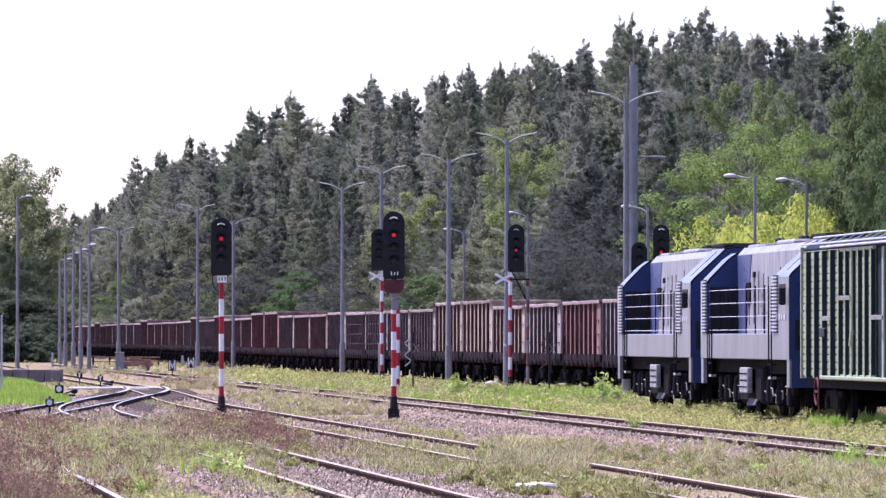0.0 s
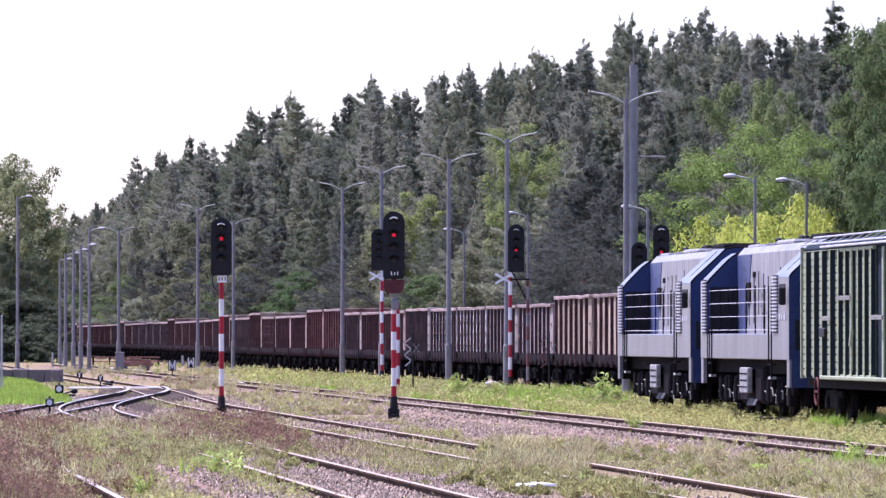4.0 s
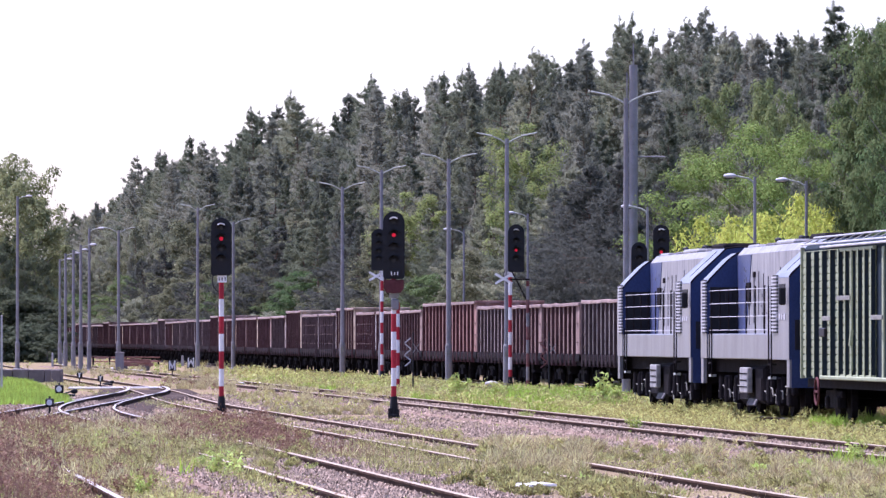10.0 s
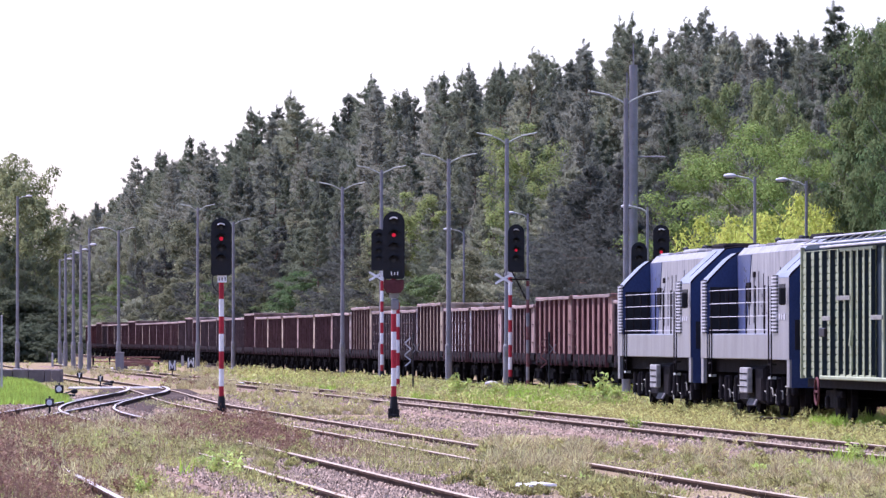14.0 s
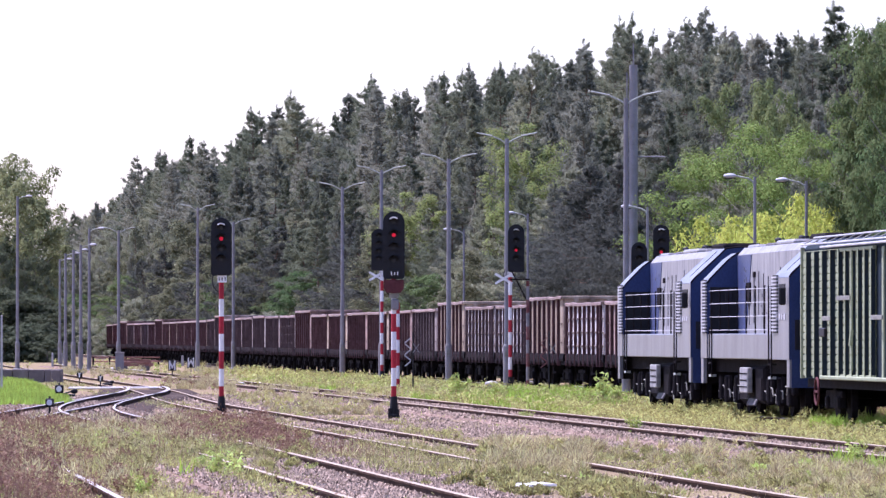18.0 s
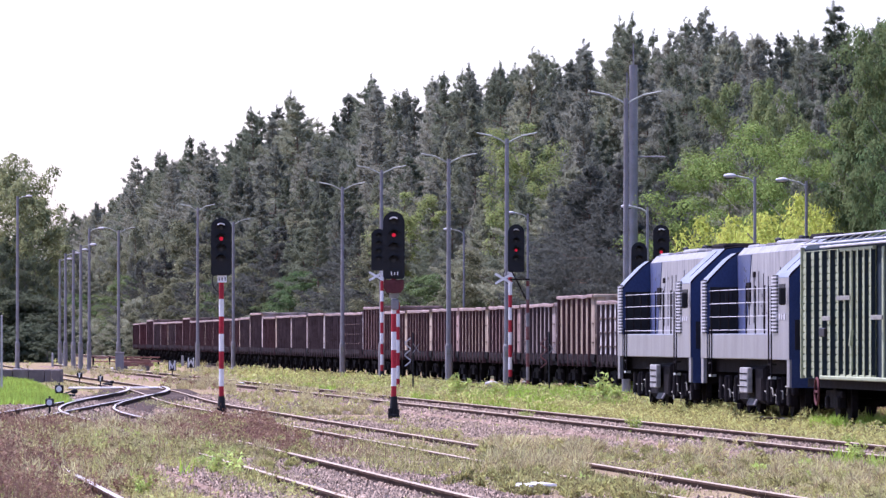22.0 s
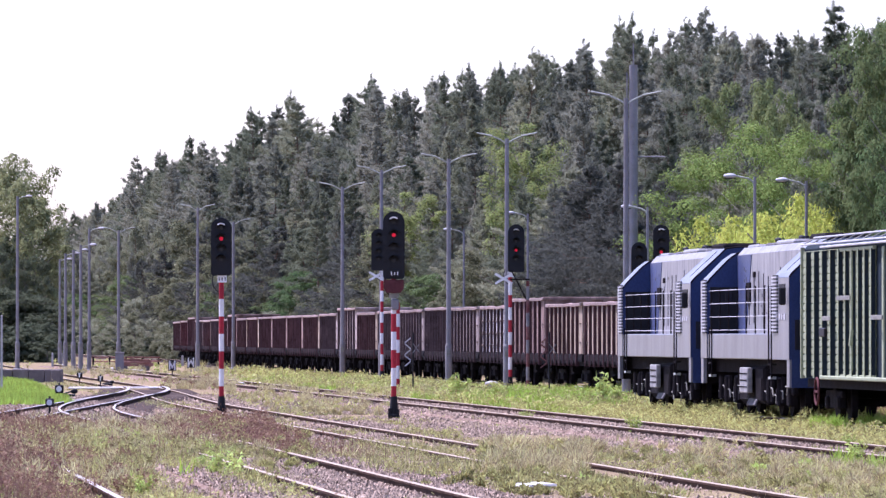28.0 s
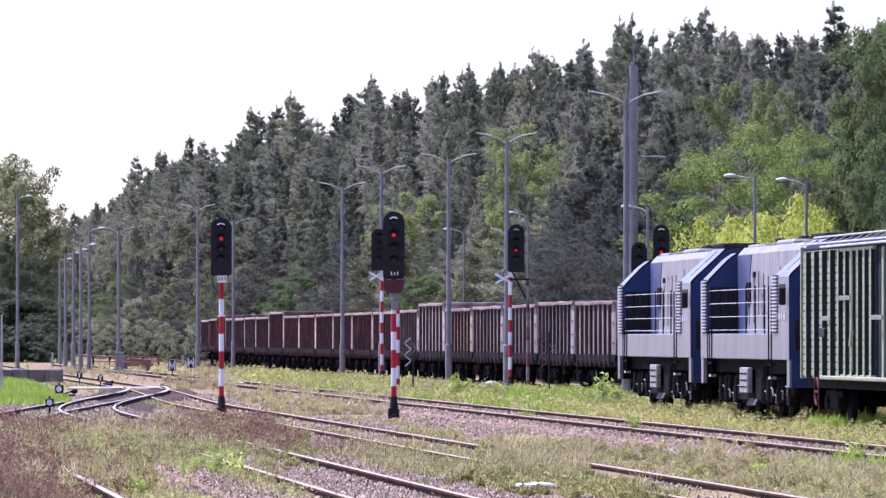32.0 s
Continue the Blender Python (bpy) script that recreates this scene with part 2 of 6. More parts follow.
# ---- ground ----
def ground():
    bm = bmesh.new()
    ys = [-300, 0, 60] + list(np.linspace(80, 300, 56)) + [330, 370, 420, 500, 600, 750, 950, 1300, 2000, 4000]
    xs = [-4000, -1500, -600, -300, -150, -90] + list(np.linspace(-60, 60, 61)) + [90, 150, 300, 600, 1500, 4000]
    grid = []
    for y in ys:
        row = []
        for x in xs:
            z = -0.19 + 0.10 * noise.noise(Vector((x * 0.25, y * 0.12, 0))) * (1 if 70 < y < 320 else 0.3)
            row.append(bm.verts.new((x, y, z)))
        grid.append(row)
    for j in range(len(ys) - 1):
        for i in range(len(xs) - 1):
            bm.faces.new((grid[j][i], grid[j][i + 1], grid[j + 1][i + 1], grid[j + 1][i]))
    ob = finish("ground", bm, M_GROUND, smooth=True)
    tagged(ob, "dusty soil with sparse grass between the tracks", "ground", kind="structure")


ground()


# ---- tracks ----
def track_path(x0, y0, y1, z=0.0):
    pts = []
    n = max(2, int((y1 - y0) / 4))
    for i in range(n + 1):
        y = y0 + (y1 - y0) * i / n
        pts.append(Vector((lane(x0(y) if callable(x0) else x0, y), y, z)))
    return pts


def ease(a, b, y, ya, yb):
    t = min(1, max(0, (y - ya) / (yb - ya)))
    return a + (b - a) * t * t * (3 - 2 * t)


def sweep(bm, pts, profile, offset):
    """Draws a profile (side, up) along a path, set off sideways."""
    rows = []
    for i, p in enumerate(pts):
        d = (pts[min(i + 1, len(pts) - 1)] - pts[max(i - 1, 0)]).normalized()
        side = Vector((d.y, -d.x, 0))
        rows.append([bm.verts.new(p + side * (offset + a) + Vector((0, 0, b))) for a, b in profile])
    n = len(profile)
    for r0, r1 in zip(rows, rows[1:]):
        for k in range(n):
            f = bm.faces.new((r0[k], r0[(k + 1) % n], r1[(k + 1) % n], r1[k]))
            if profile[k][1] > -0.012 and profile[(k + 1) % n][1] > -0.012:
                f.material_index = 1
    bm.faces.new(rows[0][::-1])
    bm.faces.new(rows[-1])


RAIL = [(-0.035, -0.01), (-0.03, 0), (0.03, 0), (0.035, -0.01), (0.035, -0.04), (0.01, -0.05), (0.01, -0.14), (0.07, -0.16), (0.07, -0.17), (-0.07, -0.17), (-0.07, -0.16), (-0.01, -0.14), (-0.01, -0.05), (-0.035, -0.04)]
sleeper_bm = bmesh.new()
box(sleeper_bm, (0, 0, 0), (2.7, 0.24, 0.16), bevel=0.02)
SLEEPER_ME = bpy.data.meshes.new("sleeper")
sleeper_bm.to_mesh(SLEEPER_ME)
sleeper_bm.free()
SLEEPER_ME.materials.append(M_SLEEPER)


def track(name, pts, label, gauge=1.52, ballast=1.7, sleepers=None, rails=(-1, 1), height=-0.11, bed=None, top=None):
    th = thing(name, (0, 0, 0), label, "railway track", "tracks of the yard")
    if ballast:
        bm = bmesh.new()
        prof = [(-ballast - 0.5, -0.30), (-ballast, height), (-0.8, height - 0.02), (0.8, height - 0.02), (ballast, height), (ballast + 0.5, -0.30)]
        sweep(bm, pts, prof, 0)
        part("ballast_bed", bm, bed or M_BALLAST, th)
    for sgn in rails:
        bm = bmesh.new()
        sweep(bm, pts, RAIL, sgn * (gauge / 2 + 0.035))
        bmesh.ops.recalc_face_normals(bm, faces=bm.faces)
        part("rail", bm, [M_RAIL, top or M_RAILTOP], th)
    if sleepers:
        ya, yb = sleepers
        y = ya
        while y < yb:
            for a, b in zip(pts, pts[1:]):
                if a.y <= y < b.y:
                    p = a.lerp(b, (y - a.y) / (b.y - a.y))
                    ob = share("sleeper", SLEEPER_ME, th, (p.x + rng.uniform(-.04, .04), y, p.z - 0.192))
                    ob.rotation_euler = (0, 0, math.atan2(b.y - a.y, b.x - a.x) - math.pi / 2 + rng.uniform(-.02, .02))
            y += 0.65
    return th


def train_x(y):
    """The line of the moving train: straight, then bending far off."""
    k = [(-400, 29.6 + 400 * SLOPE), (420, lane(29.6, 420)), (460, -11.0), (536, -16.8), (589, -21.0), (655, -26.7), (708, -31.7), (788, -39.1), (860, -46.8), (1000, -63.0), (1300, -103)]
    if y <= 400:
        return lane(29.6, y)
    ysk = [a for a, _ in k]
    for i in range(len(k) - 1):
        if k[i][0] <= y <= k[i + 1][0]:
            break
    y0, x0_ = k[i]
    y1, x1_ = k[i + 1]
    m0 = (k[i + 1][1] - k[i - 1][1]) / (k[i + 1][0] - k[i - 1][0]) if i > 0 else -SLOPE
    m1 = (k[min(i + 2, len(k) - 1)][1] - k[i][1]) / (k[min(i + 2, len(k) - 1)][0] - k[i][0])
    t = (y - y0) / (y1 - y0)
    h = y1 - y0
    return (2 * t**3 - 3 * t**2 + 1) * x0_ + (t**3 - 2 * t**2 + t) * h * m0 + (-2 * t**3 + 3 * t**2) * x1_ + (t**3 - t**2) * h * m1


LOCO_X0 = 24.1
track("railway_track", [Vector((train_x(y), y, 0)) for y in np.linspace(-260, 1200, 300)], "main railway track carrying the coal wagons", sleepers=None, bed=M_DARKBED)
track("railway_track", track_path(LOCO_X0, -40, 330), "overgrown siding under the parked locomotives", height=-0.16, bed=M_DARKBED)
track("railway_track", track_path(18.35, 60, 520), "rusty siding with reddish ballast and weeds", sleepers=(112, 175))
track("railway_track", track_path(lambda y: 11.65 + ease(0, 1.45, y, 205, 290), 60, 620, -0.07), "rusty siding half hidden in grass", gauge=1.44, sleepers=(84, 150), height=-0.122)
track("railway_track", track_path(lambda y: ease(7.25, 13.2, y, 182, 290), 60, 165), "rusty siding running towards the points", gauge=1.44, sleepers=(84, 130))
track("railway_track", track_path(lambda y: ease(7.25, 13.2, y, 182, 290), 165, 284), "curved polished rails running into the points", gauge=1.44, bed=M_DARKBED, top=M_RAILSHINE)
track("railway_track", track_path(2.95, 60, 122, 0.0), "buried siding in brown weeds", gauge=1.44, ballast=0, top=M_RAILSHINE)
track("railway_track", track_path(lambda y: -10.72 - 0.00105 * max(0.0, y - 250) ** 2 + SLOPE * y, 110, 284), "diverging track with polished rail heads", gauge=1.44, height=-0.16, top=M_RAILSHINE)


# ---- open coal wagons ----
WL, PITCH = 12.5, 13.6
HALF = 1.5


def wheelset(bm, y):
    for sx in (-0.78, 0.78):
        tube(bm, (sx - 0.07, y, 0.46), (sx + 0.07, y, 0.46), 0.46, n=16)
    tube(bm, (-0.75, y, 0.46), (0.75, y, 0.46), 0.08, n=8)


def bogie_mesh():
    bm = bmesh.new()
    for sx in (-1.02, 1.02):
        prism(bm, [(sx - 0.06, 0.35), (sx - 0.06, 0.75), (sx + 0.06, 0.75), (sx + 0.06, 0.35)], -0.5, 0.5)
        box(bm, (sx, 0, 0.66), (0.1, 2.5, 0.16), bevel=0.02)
        for y in (-0.9, 0.9):
            box(bm, (sx, y, 0.47), (0.22, 0.32, 0.3), bevel=0.04)
    box(bm, (0, 0, 0.68), (2.1, 0.4, 0.22))
    return bm


def mesh_of(bm, name, material, smooth=False):
    me = bpy.data.meshes.new(name)
    bm.to_mesh(me)
    bm.free()
    for mm in (material if isinstance(material, (list, tuple)) else [material]):
        me.materials.append(mm)
    return me


def wheel_bm():
    bm = bmesh.new()
    wheelset(bm, 0)
    return bm


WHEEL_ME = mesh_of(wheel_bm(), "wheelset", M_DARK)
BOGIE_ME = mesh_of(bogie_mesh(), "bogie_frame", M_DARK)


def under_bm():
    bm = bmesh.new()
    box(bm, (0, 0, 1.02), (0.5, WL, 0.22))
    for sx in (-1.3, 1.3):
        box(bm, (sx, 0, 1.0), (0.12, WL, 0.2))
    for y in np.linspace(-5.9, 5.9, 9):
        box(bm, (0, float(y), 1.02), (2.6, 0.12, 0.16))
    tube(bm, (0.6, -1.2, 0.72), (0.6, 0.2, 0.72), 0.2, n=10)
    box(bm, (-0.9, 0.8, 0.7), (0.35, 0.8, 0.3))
    # Added dark box: covers bright gaps between the bogies, in place of shadow beyond.
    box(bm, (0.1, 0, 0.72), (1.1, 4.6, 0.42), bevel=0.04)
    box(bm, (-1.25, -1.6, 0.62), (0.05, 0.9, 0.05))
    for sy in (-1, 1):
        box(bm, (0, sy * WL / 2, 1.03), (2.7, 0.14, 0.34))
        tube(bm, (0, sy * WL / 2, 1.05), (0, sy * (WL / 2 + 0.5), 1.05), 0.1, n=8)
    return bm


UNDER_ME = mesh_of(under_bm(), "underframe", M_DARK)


def wagon_kind(kind, top, ribs, paint, lattice):
    """One kind of wagon: a list of (part name, mesh, offset, under which part)."""
    out = []
    bottom = 1.12
    bm = bmesh.new()
    box(bm, (0, 0, 1.17), (2.9, WL, 0.08))
    out.append(("floor", mesh_of(bm, "floor", M_DARK), (0, 0, 0)))
    for side in (-1, 1):
        bm = bmesh.new()
        box(bm, (side * (HALF - 0.12), 0, (bottom + 0.2 + top) / 2), (0.05, WL, top - bottom - 0.2))
        # pressed panels between the ribs
        out.append(("side_wall", mesh_of(bm, "side_wall", M_WORN if lattice else paint), (0, 0, 0)))
        bm = bmesh.new()
        # the rim is dented where grabs have struck it
        steps = [(-WL / 2 - 0.01 + (WL + 0.02) * k / 9, (0 if k in (0, 9) else rng.uniform(-0.035, 0.012)), rng.uniform(-0.03, 0.03)) for k in range(10)]
        rings = [[bm.verts.new((side * (HALF - 0.08) + x0 + dx, yy, top + 0.02 + zz + dz)) for dx, dz in ((-0.08, -0.055), (0.08, -0.055), (0.08, 0.035), (0.06, 0.055), (-0.06, 0.055), (-0.08, 0.035))] for yy, zz, x0 in steps]
        for qa, qb in zip(rings, rings[1:]):
            for k in range(6):
                bm.faces.new((qa[k], qa[(k + 1) % 6], qb[(k + 1) % 6], qb[k]))
        bm.faces.new(rings[0][::-1])
        bm.faces.new(rings[-1])
        bmesh.ops.recalc_face_normals(bm, faces=bm.faces)
        out.append(("top_rail", mesh_of(bm, "top_rail", M_RIM), (0, 0, 0)))
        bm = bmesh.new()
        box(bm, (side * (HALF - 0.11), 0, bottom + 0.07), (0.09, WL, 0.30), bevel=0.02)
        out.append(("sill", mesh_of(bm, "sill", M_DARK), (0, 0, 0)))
    for sy in (-1, 1):
        bm = bmesh.new()
        yy = sy * (WL / 2 - 0.05)
        box(bm, (0, yy, (bottom + top) / 2), (2.8, 0.06, top - bottom))
        for x in (-0.95, -0.32, 0.32, 0.95):
            prism(bm, [(x - 0.09, bottom), (x + 0.09, bottom), (x + 0.09, top), (x - 0.09, top)], yy, yy + sy * 0.12)
        box(bm, (0, yy + sy * 0.03, top + 0.02), (2.95, 0.16, 0.13), bevel=0.02)
        box(bm, (0, yy + sy * 0.05, 2.0), (2.8, 0.1, 0.14), bevel=0.02)
        out.append(("end_wall", mesh_of(bm, "end_wall", paint), (0, 0, 0)))
    # ribs, coloured dark for their shaded near faces
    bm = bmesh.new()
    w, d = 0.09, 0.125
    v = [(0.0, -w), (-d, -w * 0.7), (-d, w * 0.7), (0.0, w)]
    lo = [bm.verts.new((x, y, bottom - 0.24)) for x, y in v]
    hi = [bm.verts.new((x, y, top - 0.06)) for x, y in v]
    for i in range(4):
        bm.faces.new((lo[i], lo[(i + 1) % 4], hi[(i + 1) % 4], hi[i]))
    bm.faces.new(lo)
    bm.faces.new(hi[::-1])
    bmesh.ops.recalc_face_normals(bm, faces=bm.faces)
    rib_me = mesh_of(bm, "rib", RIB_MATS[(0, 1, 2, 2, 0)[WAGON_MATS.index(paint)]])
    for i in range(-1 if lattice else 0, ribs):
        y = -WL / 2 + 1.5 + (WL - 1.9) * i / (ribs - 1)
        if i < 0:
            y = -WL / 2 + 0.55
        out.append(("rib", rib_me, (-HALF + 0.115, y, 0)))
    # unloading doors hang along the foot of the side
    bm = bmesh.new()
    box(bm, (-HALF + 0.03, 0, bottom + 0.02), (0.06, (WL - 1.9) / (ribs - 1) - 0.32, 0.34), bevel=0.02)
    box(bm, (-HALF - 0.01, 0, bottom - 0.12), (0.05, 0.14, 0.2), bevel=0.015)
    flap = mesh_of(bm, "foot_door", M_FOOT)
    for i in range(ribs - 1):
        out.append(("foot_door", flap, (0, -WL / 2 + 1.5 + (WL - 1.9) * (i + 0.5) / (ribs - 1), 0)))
    bm = bmesh.new()
    box(bm, (-HALF + 0.09, 0, 0), (0.07, 0.42, 0.05))
    hold = mesh_of(bm, "hand_hold", M_CORNER)
    for z in (1.6, 2.05, 2.55) if kind % 2 else (1.75, 2.45):
        out.append(("hand_hold", hold, (0, -WL / 2 + 0.75, z)))
        out.append(("hand_hold", hold, (0, WL / 2 - 0.5, z)))
    bm = bmesh.new()
    box(bm, (-HALF + 0.115, 0, (bottom + top) / 2), (0.05, 0.16, top - bottom - 0.1), bevel=0.01)
    post = mesh_of(bm, "corner_post", M_CORNER)
    for sy in (-1, 1):
        out.append(("corner_post", post, (0, sy * (WL / 2 - 0.1), 0)))
    # horizontal stiffening strakes on some wagons
    if lattice:
        for z in (1.62, 2.12, 2.62):
            bm = bmesh.new()
            box(bm, (-HALF + 0.08, 0, z), (0.05, WL - 0.3, 0.055), bevel=0.01)
            out.append(("strake", mesh_of(bm, "strake", M_CORNER), (0, 0, 0)))
    return out


KINDS = {}
PAINT_WORDS = ("rust-brown", "red oxide", "grey-brown", "grey-green", "tan and rust")


def wagon(tall, colour, lattice):
    key = (tall, colour, lattice)
    if key not in KINDS:
        KINDS[key] = wagon_kind(colour + lattice, 3.42 if tall else (3.15, 3.2, 3.17, 3.22, 3.14)[colour], 7 if tall else (8, 8, 8, 9, 8)[colour], WAGON_MATS[colour], lattice)
    th = thing("coal_wagon", (0, 0, 0), "%s %s-sided open coal wagon with %s" % (PAINT_WORDS[colour], "high" if tall else "low", "worn strakes" if lattice else "ribbed steel sides"), "freight wagon", "wagons of the moving coal train")
    walls = {}
    for name, me, loc in KINDS[key]:
        parent = th
        if name == "rib":
            parent = walls["side_wall"]
        ob = share(name, me, parent, loc)
        walls.setdefault(name, ob)
    share("underframe", UNDER_ME, th, (0, 0, 0))
    for sy in (-1, 1):
        b = share("bogie", BOGIE_ME, th, (0, sy * 4.2, 0))
        for q in (-0.9, 0.9):
            share("wheelset", WHEEL_ME, b, (0, q, 0))
    return th


TRAVEL = [(0, 0.0), (32, 12.9 * 32)]     # seconds, metres run


def travelled(t):
    for (t0, a), (t1, b) in zip(TRAVEL, TRAVEL[1:]):
        if t <= t1:
            return a + (b - a) * (t - t0) / (t1 - t0)
    return TRAVEL[-1][1]


# arc length along the train's line
ARC_Y = np.linspace(-420, 1290, 1711)
ARC_X = np.array([train_x(float(y)) for y in ARC_Y])
ARC_S = np.concatenate(([0], np.cumsum(np.hypot(np.diff(ARC_X), np.diff(ARC_Y)))))


def on_line(u):
    return float(np.interp(u, ARC_S, ARC_X)), float(np.interp(u, ARC_S, ARC_Y))


def arc_of(y):
    return float(np.interp(y, ARC_Y, ARC_S))


HEAD_GAP = 281.6      # a gap between two wagons stands here at the start
TALL = {1, 2, 11, 12, 16, 19, 26, 33, 41, 46}
LATTICE = {5, 6, 15, 17, 18, 27}
COLOURS = {24: 4, 25: 4, 27: 2, 28: 2, 29: 3, 30: 2, 31: 2, -3: 3, -2: 1, -1: 2, 0: 4, 1: 4, 2: 4, 3: 2, 4: 2, 5: 2, 6: 2, 7: 3, 8: 0, 9: 0, 10: 2, 11: 1, 12: 1, 16: 4, 17: 2, 18: 2, 19: 4, 26: 0, 33: 2, 41: 0}
WAGONS = []
N_BEFORE, N_AFTER = 5, 49
for i in range(-N_BEFORE, N_AFTER):
    u0 = arc_of(HEAD_GAP) + (i + 0.5) * PITCH
    WAGONS.append((wagon(i in TALL, COLOURS.get(i, rng.choice((0, 0, 2, 1, 0, 2, 4))), i in LATTICE), u0))


# ---- locomotives ----
def both_sides(half):
    return half + [(-x, z) for x, z in reversed(half)]


END_NEAR = both_sides([(-1.5, 1.42), (-1.5, 3.33), (-1.42, 3.44), (-0.95, 3.87), (-0.58, 4.22), (-0.3, 4.26)])
END_FAR = both_sides([(-1.5, 1.42), (-1.5, 3.30), (-1.42, 3.42), (-0.95, 3.90), (-0.72, 4.06), (-0.3, 4.10)])


def locomotive(y_near, y_far):
    """Two end cabs with sloping shoulders, a narrower hood between them, walkways with railings."""
    ln = (y_far - y_near) / math.cos(math.radians(TURN))
    yc = (y_near + y_far) / 2
    th = thing("diesel_locomotive", (lane(LOCO_X0, yc), yc, 0), "blue and white diesel locomotive with walkway railings, parked", "locomotive", "parked locomotives", TURN)
    hl = ln / 2
    cab_near, cab_far = 2.7, 1.25
    for sy, cab in ((-1, cab_near), (1, cab_far)):
        bm = bmesh.new()
        a, b = sorted((sy * (hl - cab), sy * hl))
        prof = END_NEAR if sy < 0 else END_FAR
        prism(bm, prof, a, b)
        cabo = part("cab", bm, M_BLUE, th)
        # pale side and shoulder panels
        for k in (0, 1, 2, 3):
            bm = bmesh.new()
            (x0, z0), (x1, z1) = prof[k], prof[k + 1]
            nrm = Vector((-(z1 - z0), 0, (x1 - x0))).normalized()
            q = [Vector((x0, 0, z0)) + nrm * 0.012, Vector((x1, 0, z1)) + nrm * 0.012]
            vs = [bm.verts.new((v.x, yy, v.z)) for yy in (a + 0.02, b - 0.02) for v in q]
            bm.faces.new((vs[0], vs[1], vs[3], vs[2]))
            bmesh.ops.recalc_face_normals(bm, faces=bm.faces)
            for f in bm.faces:
                if f.normal.x > 0:
                    f.normal_flip()
            part("side_panel" if k == 0 else "shoulder_panel", bm, M_LBLUE, cabo, "pale grey-blue panel")
        # dark gutter along the inner or outer edge of the shoulder
        bm = bmesh.new()
        for k in range(1, 6):
            (x0, z0), (x1, z1) = prof[k], prof[k + 1]
            tube(bm, (x0, a, z0 + 0.01), (x1, a, z1 + 0.01), 0.022, n=5)
        part("gutter", bm, M_DARK, cabo)
        # Black panel added for the dark area behind the railing; no door known.
        if sy > 0:
            bm = bmesh.new()
            box(bm, (-1.06, a - 0.012, 2.62), (0.74, 0.03, 1.18), bevel=0.01)
            part("cab_door", bm, M_BLACK, cabo, "black panel on the cab's rear wall")
            bm = bmesh.new()
            box(bm, (-0.95, a - 0.03, 2.95), (0.18, 0.02, 0.26), bevel=0.01)
            part("door_window", bm, M_LENS, cabo)
        if sy < 0:
            bm = bmesh.new()
            box(bm, (-1.0, 0.5 * (a + b), 3.84), (1.0, 0.04, 0.025), rot=Matrix.Rotation(radians(-43), 3, "Y"))
            part("shoulder_seam", bm, M_DARK, cabo)
            yw = sy * (hl - 1.15)
            bm = bmesh.new()
            box(bm, (-1.505, yw, 2.95), (0.04, 1.1, 0.46))
            part("side_window", bm, M_BLACK, cabo, "dark cab side window")
            bm = bmesh.new()
            box(bm, (-1.62, yw - 0.8, 2.9), (0.16, 0.12, 0.42), bevel=0.03)
            part("mirror", bm, M_BLACK, cabo)
            bm = bmesh.new()
            box(bm, (-0.55, -hl - 0.012, 2.95), (1.3, 0.03, 0.75), bevel=0.01)
            part("front_window", bm, M_GLASS, cabo, "dark cab end window")
            bm = bmesh.new()
            box(bm, (-1.2, -hl - 0.012, 2.0), (0.35, 0.03, 0.7), bevel=0.01)
            part("end_lamp", bm, M_LENS, cabo)
        # low end skirt
        bm = bmesh.new()
        a2, b2 = sorted((sy * (hl - 0.45), sy * hl))
        box(bm, (-1.45, (a2 + b2) / 2, 1.1), (0.1, b2 - a2, 0.64), bevel=0.01)
        part("end_skirt", bm, M_LBLUE, th)
        bm = bmesh.new()
        box(bm, (0, sy * (hl - 0.03), 1.1), (2.9, 0.1, 0.66))
        part("buffer_beam", bm, M_BLUE if sy < 0 else M_DARK, th)
        bm = bmesh.new()
        tube(bm, (0, sy * hl, 1.05), (0, sy * (hl + 0.45), 1.05), 0.14, n=8)
        part("coupler", bm, M_DARK, th)
        # slotted grille at the cab's inner edge
        yg = sy * (hl - cab + 0.42)
        bm = bmesh.new()
        box(bm, (-1.515, yg, 2.72), (0.02, 0.84, 1.36))
        gr = part("grille_back", bm, M_BLACK, cabo)
        bm = bmesh.new()
        box(bm, (-1.535, yg, 0), (0.045, 0.86, 0.036))
        slat = mesh_of(bm, "grille_slat", M_SLAT)
        for k in range(16):
            share("grille_slat", slat, gr, (0, 0, 2.10 + k * 0.083))
    # hood
    h0, h1 = -(hl - cab_near), hl - cab_far
    hy, hc = (h1 - h0) / 2, (h1 + h0) / 2
    bm = bmesh.new()
    hood = [(-0.72, 1.9), (-0.72, 4.02), (-0.55, 4.2), (0.55, 4.2), (0.72, 4.02), (0.72, 1.9)]
    prism(bm, hood, h0, h1)
    ho = part("hood", bm, M_LWHITE, th, "streaked white hood")
    bm = bmesh.new()
    vs = [bm.verts.new((-0.735, y, z)) for y, z in ((h1 - 0.02, 2.0), (h1 - 0.02, 4.0), (h1 - 2.7, 4.0), (h1 - 1.7, 2.0))]
    bm.faces.new(vs)
    r = bmesh.ops.extrude_face_region(bm, geom=bm.faces[:])
    bmesh.ops.translate(bm, verts=[v for v in r["geom"] if isinstance(v, bmesh.types.BMVert)], vec=(0.012, 0, 0))
    bmesh.ops.recalc_face_normals(bm, faces=bm.faces)
    part("blue_band", bm, M_BLUEF, ho, "blue painted band with a slanted edge")
